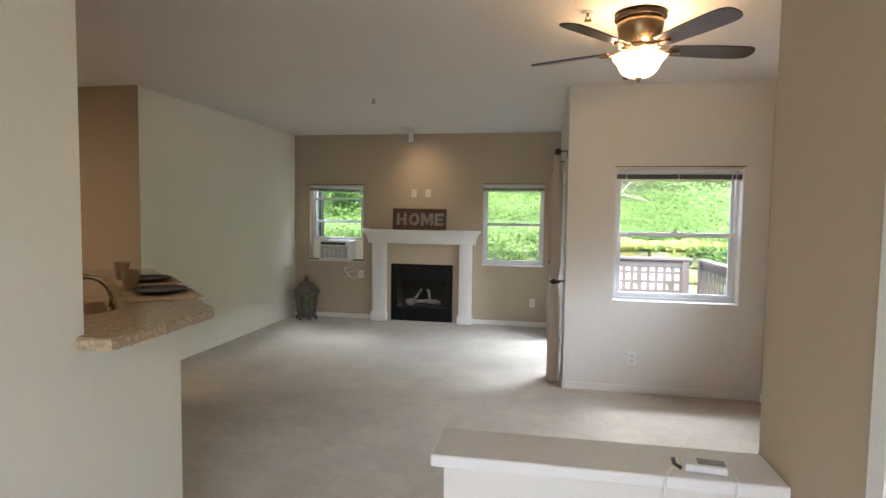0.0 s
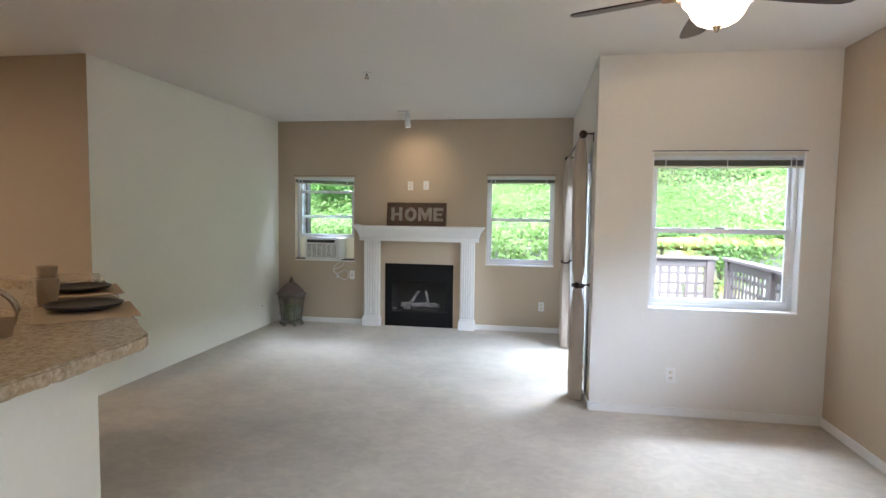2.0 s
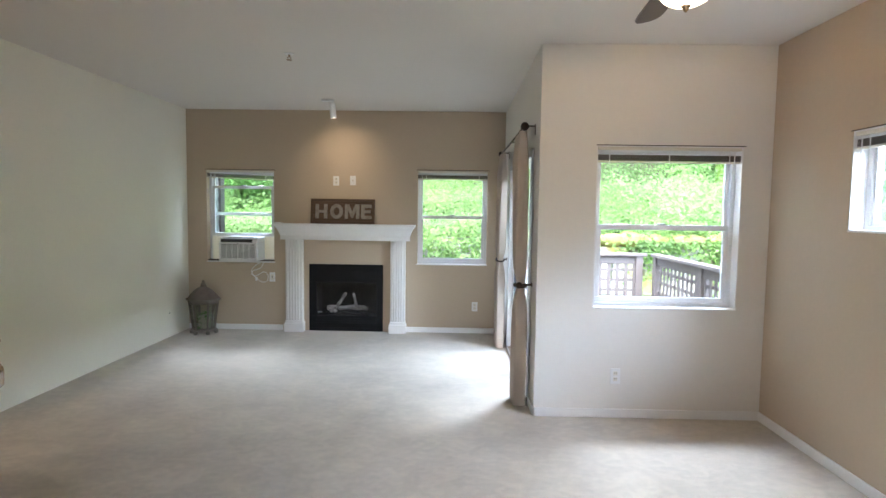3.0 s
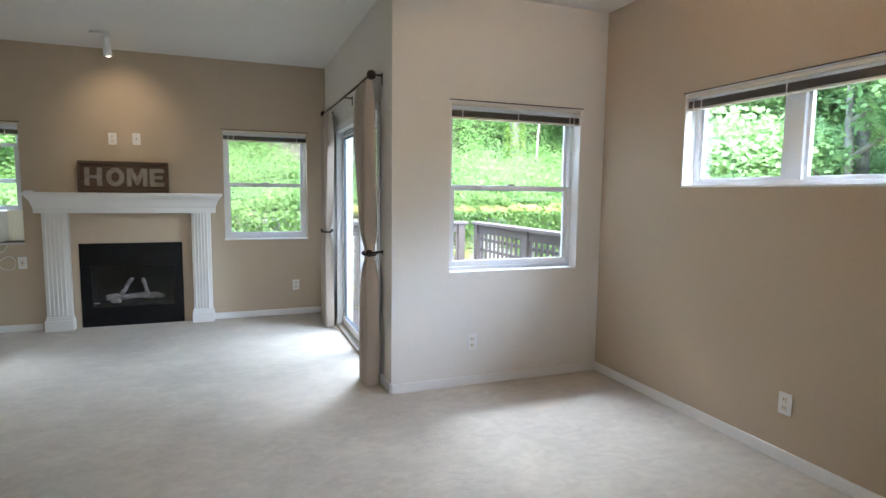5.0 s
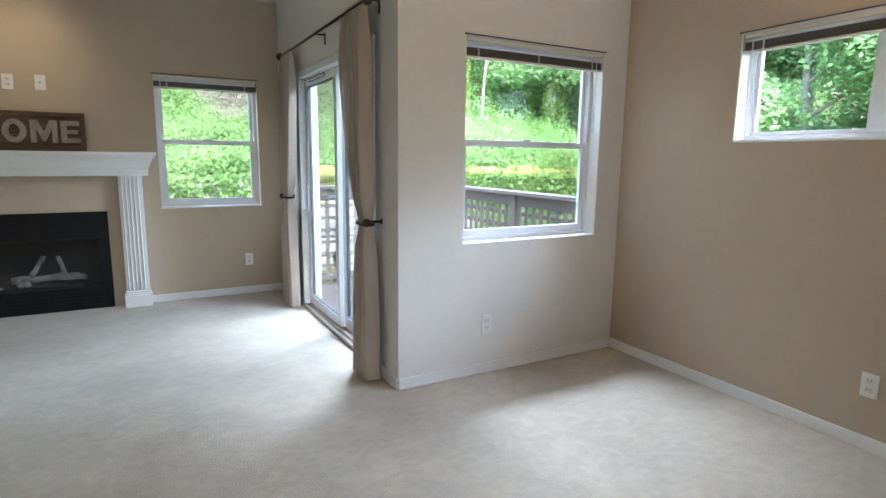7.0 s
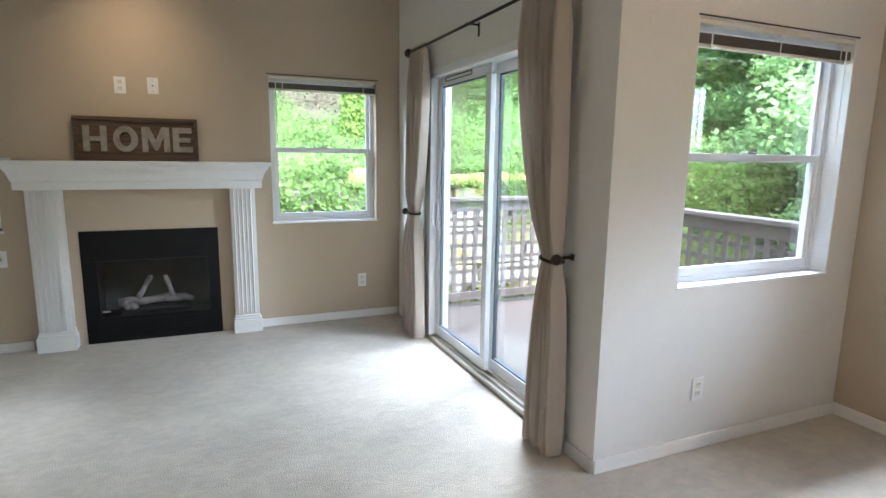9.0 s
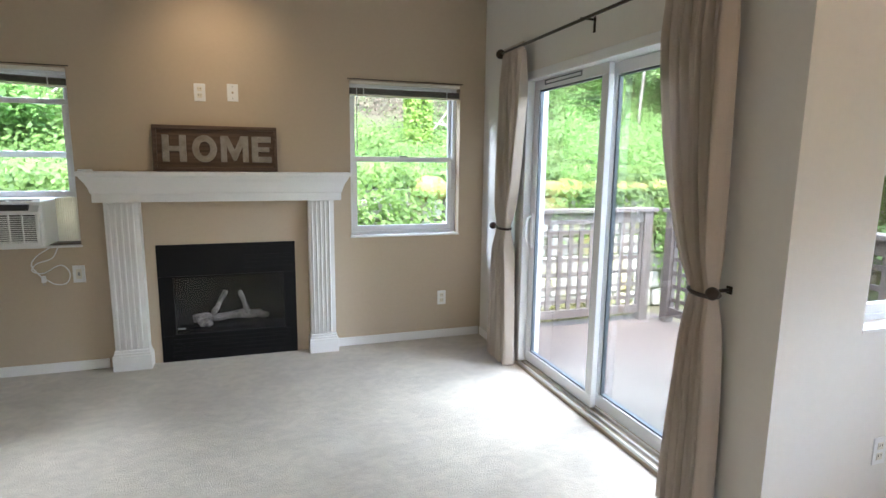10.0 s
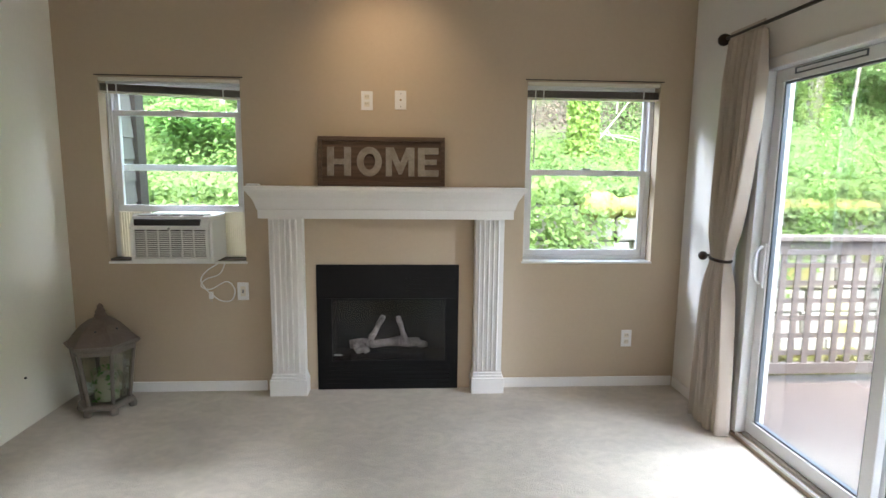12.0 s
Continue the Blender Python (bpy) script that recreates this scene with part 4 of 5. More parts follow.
# ---- lantern ----
def lantern():
    cx, cy = -3.335, 7.80
    ln = thing("floor_lantern", (cx, cy, 0), "weathered brown hexagonal floor lantern with greenish jar inside", "lantern")
    tw = radians(12)
    bm = bmesh.new()
    lathe(bm, [(0.158, 0.035), (0.158, 0.052), (0.142, 0.062)], (cx, cy, 0), 6, tw)
    part("base", bm, M_LANTERN, ln)
    for i in range(6):
        a = tw + i * math.pi / 3
        bm = bmesh.new()
        px, py = cx + 0.14 * math.cos(a), cy + 0.14 * math.sin(a)
        lathe(bm, [(0.022, 0.0), (0.026, 0.02), (0.02, 0.036)], (px, py, 0), 8)
        part("foot", bm, M_LANTERN, ln)
        bm = bmesh.new()
        tube(bm, [(cx + 0.128 * math.cos(a), cy + 0.128 * math.sin(a), 0.06), (cx + 0.147 * math.cos(a), cy + 0.147 * math.sin(a), 0.22), (cx + 0.168 * math.cos(a), cy + 0.168 * math.sin(a), 0.375)], 0.011, 6)
        part("post", bm, M_LANTERN, ln)
        b = a + math.pi / 3
        bm = bmesh.new()
        rings(bm, [[(cx + r * math.cos(q), cy + r * math.sin(q), z) for q, r, z in ((a, 0.125, 0.062), (b, 0.125, 0.062), (b, 0.165, 0.373), (a, 0.165, 0.373))],
                   [(cx + r * math.cos(q), cy + r * math.sin(q), z) for q, r, z in ((a, 0.122, 0.062), (b, 0.122, 0.062), (b, 0.162, 0.373), (a, 0.162, 0.373))]])
        g = part("pane", bm, M_LANTERN_GLASS, ln, "dusty glass pane")
        g.visible_shadow = False
    bm = bmesh.new()
    lathe(bm, [(0.178, 0.372), (0.18, 0.396), (0.196, 0.408), (0.208, 0.42), (0.203, 0.43)], (cx, cy, 0), 6, tw)
    part("eave", bm, M_LANTERN, ln)
    bm = bmesh.new()
    lathe(bm, [(0.196, 0.429), (0.176, 0.448), (0.148, 0.486), (0.11, 0.528), (0.066, 0.56), (0.036, 0.573), (0.036, 0.585)], (cx, cy, 0), 6, tw)
    part("roof", bm, M_LANTERN_ROOF, ln, "rusty bell-shaped metal roof")
    bm = bmesh.new()
    lathe(bm, [(0.034, 0.584), (0.026, 0.597), (0.03, 0.605), (0.018, 0.622), (0.016, 0.64), (0.004, 0.655)], (cx, cy, 0), 14)
    part("finial", bm, M_LANTERN_ROOF, ln, "", True)
    for a in (tw - math.pi / 2, tw - math.pi / 2 + math.pi / 3):
        bm = bmesh.new()
        bmesh.ops.create_uvsphere(bm, u_segments=10, v_segments=8, radius=0.007, matrix=Matrix.Translation((cx + 0.112 * math.cos(a), cy + 0.112 * math.sin(a), 0.508)))
        part("vent_hole", bm, M_DARK_PLASTIC, ln, "small round dark vent hole")
    # plain turned body standing in for a greenish glass jar with a plant
    bm = bmesh.new()
    lathe(bm, [(0.062, 0.063), (0.065, 0.08), (0.065, 0.21), (0.05, 0.222), (0.012, 0.222)], (cx + 0.01, cy - 0.01, 0), 20)
    j = tagged(part("candle", bm, M_JAR, None, "", True), "dull greenish jar wrapped in dark greenery inside the lantern", "candle")
    rng = random.Random(5)
    vs, fs = [], []
    for i in range(90):
        a, z = rng.uniform(0, 6.283), rng.choice((rng.uniform(0.07, 0.2), rng.uniform(0.19, 0.25)))
        r = rng.uniform(0.067, 0.086)
        p = Vector((cx + 0.01 + r * math.cos(a), cy - 0.01 + r * math.sin(a), z))
        d, e = Vector((-math.sin(a), math.cos(a), rng.uniform(-1, 1))).normalized() * 0.016, Vector((rng.uniform(-.4, .4), rng.uniform(-.4, .4), 1)).normalized() * 0.012
        k = len(vs)
        vs += [p - d, p - e * 0.7, p + d, p + e]
        fs.append((k, k + 1, k + 2, k + 3))
    me = bpy.data.meshes.new("wreath")
    me.from_pydata(vs, [], fs)
    me.materials.append(M_DARK_LEAF)
    o = tagged(new("jar_leaves", me), "dark green leaves round the jar", "wreath", kind="stuff")


lantern()


# ---- wall plates ----
def wall_plate(axis, c, u, z, kind, label):
    m = mapper(axis, c)
    p = thing("wall_outlet", (c - 0.003, u, z - 0.058) if axis == "x" else (u, c - 0.003, z - 0.058), label, "outlet", "wall plates")
    part("cover_plate", boxes(m(u - 0.036, u + 0.036, -0.006, -0.0005, z - 0.058, z + 0.058), bevel=0.002), M_PLASTIC, p)
    if kind == "duplex":
        for dz in (-0.022, 0.022):
            r = part("socket", boxes(m(u - 0.016, u + 0.016, -0.0085, -0.006, z + dz - 0.015, z + dz + 0.015), bevel=0.001), M_IVORY_PLASTIC, p)
            part("slot", boxes(m(u - 0.008, u - 0.0055, -0.0092, -0.0085, z + dz - 0.002, z + dz + 0.008), m(u + 0.0055, u + 0.008, -0.0092, -0.0085, z + dz - 0.002, z + dz + 0.008)), M_DARK_PLASTIC, r)
    elif kind == "coax":
        part("socket", boxes(m(u - 0.006, u + 0.006, -0.016, -0.006, z - 0.006, z + 0.006), bevel=0.002), M_BRASS, p, "brass coaxial socket")
        part("screw", boxes(m(u - 0.003, u + 0.003, -0.0075, -0.006, z - 0.042, z - 0.036), m(u - 0.003, u + 0.003, -0.0075, -0.006, z + 0.036, z + 0.042)), M_GREY_PLASTIC, p)
    else:
        part("rocker", boxes(m(u - 0.016, u + 0.016, -0.008, -0.006, z - 0.033, z + 0.033), bevel=0.001), M_IVORY_PLASTIC, p)
        part("slot", boxes(m(u - 0.006, u + 0.006, -0.009, -0.008, z - 0.012, z + 0.012)), M_GREY_PLASTIC, p)


wall_plate("y", Y_JOG, 0.939, 0.317, "duplex", "white double electrical outlet on the off-white wall")
wall_plate("x", X_RIGHT, 3.642, 0.315, "duplex", "white double electrical outlet on the taupe wall")
wall_plate("y", Y_FIRE, -0.010, 0.338, "duplex", "white double electrical outlet near the corner")
wall_plate("y", Y_FIRE, -2.565, 0.672, "rocker", "white wall plate below the air conditioner")
wall_plate("y", Y_FIRE, -1.758, 1.888, "duplex", "white double electrical outlet above the mantel")
wall_plate("y", Y_FIRE, -1.548, 1.895, "coax", "white coaxial wall plate above the mantel")

bm = bmesh.new()
tube(bm, [(X_LEFT, 7.554, 0.286), (X_LEFT + 0.006, 7.554, 0.286)], 0.007, 10)
solid("wall_screw", bm, M_DARK_PLASTIC, "small dark screw in the long white wall", "screw")

# ---- ceiling fittings ----
def track_light():
    x, y = -1.66, 7.385
    t = thing("track_light", (x, y, CEIL), "white ceiling spotlight aimed at the mantel wall", "spotlight")
    part("canopy", boxes((x - 0.12, x + 0.02, y - 0.02, y + 0.02, CEIL - 0.022, CEIL - 0.001), bevel=0.004), M_PLASTIC, t)
    bm = bmesh.new()
    tube(bm, [(x, y, CEIL - 0.02), (x, y, CEIL - 0.06)], 0.008, 8)
    part("stem", bm, M_PLASTIC, t)
    aim = Vector((0.0, 0.42, -1)).normalized()
    top = Vector((x, y - 0.012, CEIL - 0.035))
    bm = bmesh.new()
    end = top + aim * 0.165
    tube(bm, [top, top + aim * 0.012, top + aim * 0.1, end], [0.02, 0.032, 0.034, 0.034], 18)
    part("lamp_head", bm, M_PLASTIC, t, "white cylinder lamp head", True)
    bm = bmesh.new()
    tube(bm, [end + aim * 0.0012, end + aim * 0.003], 0.026, 18)
    part("lamp_face", bm, M_SPOT, t, "lit lamp face")
    d = bpy.data.lights.new("mantel_spot", "SPOT")
    d.energy, d.color, d.spot_size, d.spot_blend, d.shadow_soft_size = SPOT_POWER, (1.0, 0.72, 0.42), radians(100), 1.0, 0.04
    o = new("mantel_spot", d)
    o.matrix_world = look(end + aim * 0.01, (-1.655, 8.045, 2.05))


track_light()


def sprinkler(x, y):
    s = thing("fire_sprinkler", (x, y, CEIL), "small white ceiling fire sprinkler head", "sprinkler", "ceiling sprinklers")
    bm = bmesh.new()
    lathe(bm, [(0.038, -0.001), (0.036, -0.007), (0.012, -0.01)], (x, y, CEIL), 20)
    part("escutcheon", bm, M_PLASTIC, s, "", True)
    bm = bmesh.new()
    tube(bm, [(x, y, CEIL - 0.009), (x, y, CEIL - 0.03)], 0.008, 8)
    tube(bm, [(x - 0.012, y, CEIL - 0.028), (x - 0.012, y, CEIL - 0.05)], 0.003, 6)
    tube(bm, [(x + 0.012, y, CEIL - 0.028), (x + 0.012, y, CEIL - 0.05)], 0.003, 6)
    lathe(bm, [(0.02, -0.054), (0.022, -0.05)], (x, y, CEIL), 14)
    part("nozzle", bm, M_BRASS, s)


sprinkler(-1.60, 5.57)
sprinkler(0.35, 3.44)


def ceiling_fan():
    cx, cy = 0.65, 3.52
    f = thing("ceiling_fan", (cx, cy, CEIL), "five-blade dark walnut ceiling fan with lit bowl lamp", "ceiling fan")
    at = (cx, cy, CEIL - 0.016)
    bm = bmesh.new()
    lathe(bm, [(0.142, 0.015), (0.146, -0.012), (0.140, -0.02), (0.132, -0.022)], at, 36)
    part("ceiling_ring", bm, M_BRONZE, f, "", True)
    bm = bmesh.new()
    lathe(bm, [(0.128, -0.02), (0.130, -0.05), (0.122, -0.09), (0.108, -0.125), (0.092, -0.15), (0.085, -0.165)], at, 36)
    part("motor_housing", bm, M_BRASS, f, "antique brass motor housing", True)
    bm = bmesh.new()
    lathe(bm, [(0.085, -0.165), (0.10, -0.178), (0.10, -0.196), (0.07, -0.206), (0.05, -0.212), (0.05, -0.222)], at, 36)
    part("hub", bm, M_BRASS, f, "", True)
    for i in range(5):
        a = radians(13 + 72 * i)
        rot = Matrix.Translation((cx, cy, 0)) @ Matrix.Rotation(a, 4, "Z")
        bm = bmesh.new()
        tube(bm, [rot @ Vector(p) for p in smooth_line([(0.085, -0.022, CEIL - 0.201), (0.13, -0.03, CEIL - 0.216), (0.175, -0.012, CEIL - 0.210)])], 0.008, 6)
        tube(bm, [rot @ Vector(p) for p in smooth_line([(0.085, 0.022, CEIL - 0.201), (0.13, 0.03, CEIL - 0.216), (0.175, 0.012, CEIL - 0.210)])], 0.008, 6)
        tube(bm, [rot @ Vector(p) for p in smooth_line([(0.165, 0, CEIL - 0.212), (0.2, 0.0, CEIL - 0.212), (0.235, 0.0, CEIL - 0.210)])], [0.016, 0.02, 0.012], 8)
        part("blade_arm", bm, M_BRASS, f, "", True)
        out = [(0.17, 0.052), (0.24, 0.058), (0.40, 0.067), (0.55, 0.070), (0.62, 0.066), (0.655, 0.05), (0.67, 0.022)]
        ring = [(r, w) for r, w in out] + [(r, -w) for r, w in reversed(out)]
        bm = bmesh.new()
        tip = Matrix.Rotation(radians(-12), 4, "X")
        top = [rot @ (Matrix.Translation((0, 0, CEIL - 0.202)) @ (tip @ Vector((r, w, 0.004)))) for r, w in ring]
        low = [rot @ (Matrix.Translation((0, 0, CEIL - 0.202)) @ (tip @ Vector((r, w, -0.004)))) for r, w in ring]
        rings(bm, [low, top])
        part("blade", bm, M_BLADE, f, "dark walnut blade")
    bm = bmesh.new()
    lathe(bm, [(0.05, -0.222), (0.146, -0.226), (0.149, -0.232), (0.143, -0.243), (0.127, -0.257), (0.118, -0.275), (0.108, -0.298), (0.088, -0.322), (0.06, -0.338), (0.012, -0.345)], at, 40)
    g = part("glass_bowl", bm, M_BULB, f, "lit frosted glass bowl", True)
    bm = bmesh.new()
    lathe(bm, [(0.018, -0.344), (0.02, -0.35), (0.010, -0.356), (0.012, -0.362), (0.003, -0.372)], at, 14)
    part("finial", bm, M_BRASS, f, "", True)
    for k in range(3):
        d2 = bpy.data.lights.new("fan_lamp", "POINT")
        d2.energy, d2.color, d2.shadow_soft_size = FAN_POWER, (1.0, 0.62, 0.30), 0.03
        o2 = new("fan_lamp", d2)
        a = radians(49 + 120 * k)
        o2.location = (cx + 0.13 * math.cos(a), cy + 0.13 * math.sin(a), CEIL - 0.230)


ceiling_fan()


# ---- half wall with cap, entry side ----
solid("wall_pony", boxes((-0.135, 0.775, 1.67, 1.81, 0, 0.862)), M_WHITE_WALL, "off-white half wall at the entry", "wall", "structure")
solid("trim_pony_cap", boxes((-0.17, 0.775, 1.634, 1.845, 0.863, 0.90), bevel=0.006), M_TRIM, "white painted cap of the half wall", "trim", "structure")


def modem():
    m = thing("modem", (0.577, 1.690, 0.90), "small white modem with cables on the half wall cap", "modem")
    turn = Matrix.Translation((0.582, 1.695, 0)) @ Matrix.Rotation(radians(-6), 4, "Z")
    bm = boxes((-0.054, 0.054, -0.028, 0.028, 0.9005, 0.922), bevel=0.006)
    bmesh.ops.transform(bm, matrix=turn, verts=bm.verts)
    part("case", bm, M_PLASTIC, m)
    bm = boxes((-0.02, 0.05, -0.018, 0.018, 0.922, 0.924))
    bmesh.ops.transform(bm, matrix=turn, verts=bm.verts)
    part("vent_panel", bm, M_GREY_PLASTIC, m)
    bm = bmesh.new()
    tube(bm, [(0.519, 1.690, 0.903), (0.502, 1.686, 0.915), (0.497, 1.690, 0.93)], 0.006, 6)
    part("antenna", bm, M_DARK_PLASTIC, m, "stubby dark antenna")
    for pts in ([(0.497, 1.680, 0.907), (0.477, 1.645, 0.908), (0.465, 1.625, 0.86), (0.452, 1.625, 0.74), (0.437, 1.630, 0.5), (0.427, 1.630, 0.05)],
                [(0.642, 1.680, 0.91), (0.647, 1.645, 0.908), (0.642, 1.625, 0.86), (0.627, 1.622, 0.78), (0.617, 1.630, 0.5), (0.597, 1.630, 0.05)]):
        bm = bmesh.new()
        tube(bm, smooth_line(pts), 0.003, 6)
        part("cable", bm, M_PLASTIC, m, "thin pale cable", True)


modem()

# ---- kitchen ----
BAR_TOP = 1.12
bm = bmesh.new()
prism(bm, [(-1.60, 1.884), (-1.54, 1.884), (-1.538, 1.835), (-1.43, 1.832), (-1.398, 1.85), (-1.392, 1.89), (-1.418, 2.50), (-1.437, 2.54), (-2.93, 4.03), (-3.50, 3.72), (-3.50, 3.65), (-2.97, 3.56), (-1.82, 2.40), (-1.82, 1.884)], BAR_TOP - 0.048, BAR_TOP)
bmesh.ops.bevel(bm, geom=[e for e in bm.edges if abs(e.verts[0].co.z - e.verts[1].co.z) < 1e-6], offset=0.007, segments=2, affect="EDGES")
bmesh.ops.subdivide_edges(bm, edges=[e for e in bm.edges if e.calc_length() > 0.3 and abs(e.verts[0].co.z - e.verts[1].co.z) < 1e-6], cuts=40)
for v in bm.verts:                                        # hand-chiselled edge
    if v.co.z < BAR_TOP - 0.001:
        v.co += Vector((noise.noise(v.co * 28), noise.noise(v.co * 31 + Vector((7, 0, 0))), 0.5 * noise.noise(v.co * 25))) * 0.009
solid("bar_worktop", bm, M_GRANITE, "polished speckled brown granite bar worktop", "worktop")
bm = bmesh.new()
prism(bm, [(-1.702, 0.3), (-1.702, 2.35), (-3.02, 3.70), (-3.55, 3.62), (-3.35, 3.10), (-2.40, 2.05), (-2.40, 0.3)], 0.90, 0.94)
solid("kitchen_worktop", bm, M_GRANITE, "speckled brown granite kitchen worktop with sink", "worktop")
bm = bmesh.new()
prism(bm, [(-1.705, 0.32), (-1.705, 2.33), (-3.03, 3.68), (-3.50, 3.60), (-3.32, 3.12), (-2.37, 2.07), (-2.37, 0.32)], 0.0, 0.898)
solid("base_cabinet", bm, M_CABINET, "oak base cabinet below the kitchen worktop", "cabinet")
bm = bmesh.new()
prism(bm, [(-1.715, 2.37), (-3.03, 3.70), (-3.045, 3.685), (-1.73, 2.355)], 0.941, 1.069)
solid("backsplash", bm, M_GRANITE, "granite backsplash behind the sink", "backsplash", "structure")


def faucet():
    x, y = -2.25, 2.815
    f = thing("kitchen_faucet", (x, y, 0.94), "brushed nickel gooseneck kitchen faucet", "faucet")
    bm = bmesh.new()
    lathe(bm, [(0.032, 0.0), (0.03, 0.012), (0.02, 0.03), (0.019, 0.09), (0.016, 0.105)], (x, y, 0.94), 20)
    part("base", bm, M_NICKEL, f, "", True)
    bm = bmesh.new()
    side = Vector((-0.72, -0.69, 0))
    pts = [Vector((x, y, 1.03))] + [Vector((x, y, 1.09)) + side * (0.128 - 0.128 * math.cos(a)) + Vector((0, 0, 0.128 * math.sin(a))) for a in [math.pi * k / 14 for k in range(13)]]
    tube(bm, pts, 0.0135, 12)
    part("spout", bm, M_NICKEL, f, "", True)
    e = pts[-1]
    d = (e - pts[-2]).normalized()
    bm = bmesh.new()
    tube(bm, [e, e + d * 0.02, e + d * 0.075, e + d * 0.085], [0.016, 0.019, 0.022, 0.018], 14)
    part("spray_head", bm, M_NICKEL, f, "", True)
    bm = bmesh.new()
    tube(bm, [(x + 0.015, y + 0.012, 0.99), (x + 0.04, y - 0.03, 1.02)], 0.007, 8)
    part("lever", bm, M_NICKEL, f)


faucet()
# thin sheet added to darken the worktop behind the faucet; no basin is cut
bm = bmesh.new()
prism(bm, [(-1.86, 1.6), (-1.86, 2.44), (-2.9, 3.48), (-3.12, 3.2), (-2.33, 2.1), (-2.33, 1.6)], 0.9405, 0.9435)
solid("sink", bm, M_SINK_SHEET, "flat dark brown sheet added over the sink area of the worktop", "sink")


def place_setting(cx, cy, px, py):
    rot = Matrix.Translation((cx, cy, 0)) @ Matrix.Rotation(radians(45), 4, "Z")
    bm = boxes((-0.18, 0.18, -0.20, 0.20, BAR_TOP, BAR_TOP + 0.004))
    bmesh.ops.subdivide_edges(bm, edges=bm.edges, cuts=6, use_grid_fill=True)
    bmesh.ops.transform(bm, matrix=rot, verts=bm.verts)
    for v in bm.verts:
        v.co.z += 0.002 * abs(noise.noise(v.co * 9))
    solid("placemat", bm, M_MAT, "tan woven placemat lying on the granite bar", "placemat", group="placemats")
    bm = bmesh.new()
    at = (px, py, BAR_TOP + 0.006)
    lathe(bm, [(0.085, 0.0), (0.10, 0.004), (0.138, 0.014), (0.145, 0.024), (0.141, 0.026), (0.13, 0.019), (0.09, 0.011), (0.02, 0.010)], at, 36)
    solid("dinner_plate", bm, M_PLATE, "charcoal stoneware dinner plate on a placemat", "plate", group="dinner plates", smooth=True)


def cup(x, y, s):
    bm = bmesh.new()
    lathe(bm, [(0.028 * s, 0.0), (0.034 * s, 0.006), (0.041 * s, 0.06), (0.046 * s, 0.118), (0.042 * s, 0.119), (0.036 * s, 0.06), (0.02 * s, 0.012)], (x, y, BAR_TOP + 0.001), 26)
    solid("tumbler", bm, M_CUP, "brown stoneware tumbler on the granite bar", "cup", group="tumblers", smooth=True)


place_setting(-1.935, 2.82, -1.985, 2.87)
place_setting(-2.42, 3.315, -2.41, 3.30)
cup(-2.215, 2.92, 1.05)
cup(-2.63, 3.335, 1.05)

d = bpy.data.lights.new("kitchen_lamp", "AREA")
d.shape, d.size, d.energy, d.color = "DISK", 0.3, KITCHEN_POWER, (1.0, 0.73, 0.45)
o = new("kitchen_lamp", d)
o.matrix_world = look((-4.6, 2.6, CEIL - 0.13), (-4.6, 2.6, 0))
bm = bmesh.new()
lathe(bm, [(0.18, -0.001), (0.19, -0.03), (0.17, -0.07), (0.1, -0.1), (0.01, -0.11)], (-4.6, 2.6, CEIL), 28)
solid("kitchen_ceiling_lamp", bm, M_PLASTIC, "round white kitchen ceiling lamp", "ceiling lamp", smooth=True)

# ---- deck ----
solid("deck", boxes((X_SLIDE + THICK + 0.002, 2.33, Y_JOG + THICK + 0.002, 8.30, -0.14, -0.04), bevel=0.006), M_DECK, "grey-brown coated deck floor", "deck", "structure")


def lattice_rail(p, q, name_label):
    """A railing panel from p to q: cap, top and bottom rails, posts, and a lattice of slats."""
    p, q = Vector((*p, 0)), Vector((*q, 0))
    ln = (q - p).length
    ang = math.atan2(q.y - p.y, q.x - p.x)
    mt = Matrix.Translation(p) @ Matrix.Rotation(ang, 4, "Z")
    r = thing("deck_railing", (*p.xy, -0.04), name_label, "railing", "deck railings")

    def put(name, *bs, bevel=0.0):
        bm = boxes(*bs, bevel=bevel)
        bmesh.ops.transform(bm, matrix=mt, verts=bm.verts)
        return part(name, bm, M_RAIL, r)
    put("cap_rail", (-0.04, ln + 0.04, -0.065, 0.065, 1.0, 1.036), bevel=0.005)
    put("top_rail", (0.0, ln, -0.02, 0.02, 0.90, 0.998), bevel=0.004)
    put("bottom_rail", (0.0, ln, -0.02, 0.02, 0.03, 0.11), bevel=0.004)
    n_post = max(2, round(ln / 1.5) + 1)
    for i in range(n_post):
        x = i * (ln - 0.09) / (n_post - 1)
        put("post", (x, x + 0.09, -0.045, 0.045, -0.04, 0.999), bevel=0.004)
    n = int(ln / 0.108)
    for i in range(n):
        x = 0.06 + i * 0.108
        put("slat", (x, x + 0.043, -0.012, -0.001, 0.11, 0.90))
    for j in range(6):
        z = 0.165 + j * 0.128
        put("cross_slat", (0.0, ln, 0.001, 0.012, z, z + 0.036))


lattice_rail((0.52, 8.16), (2.10, 8.16), "grey-brown painted lattice railing along the deck edge")
lattice_rail((2.24, 8.06), (2.24, 5.46), "grey-brown painted lattice railing on the deck side")

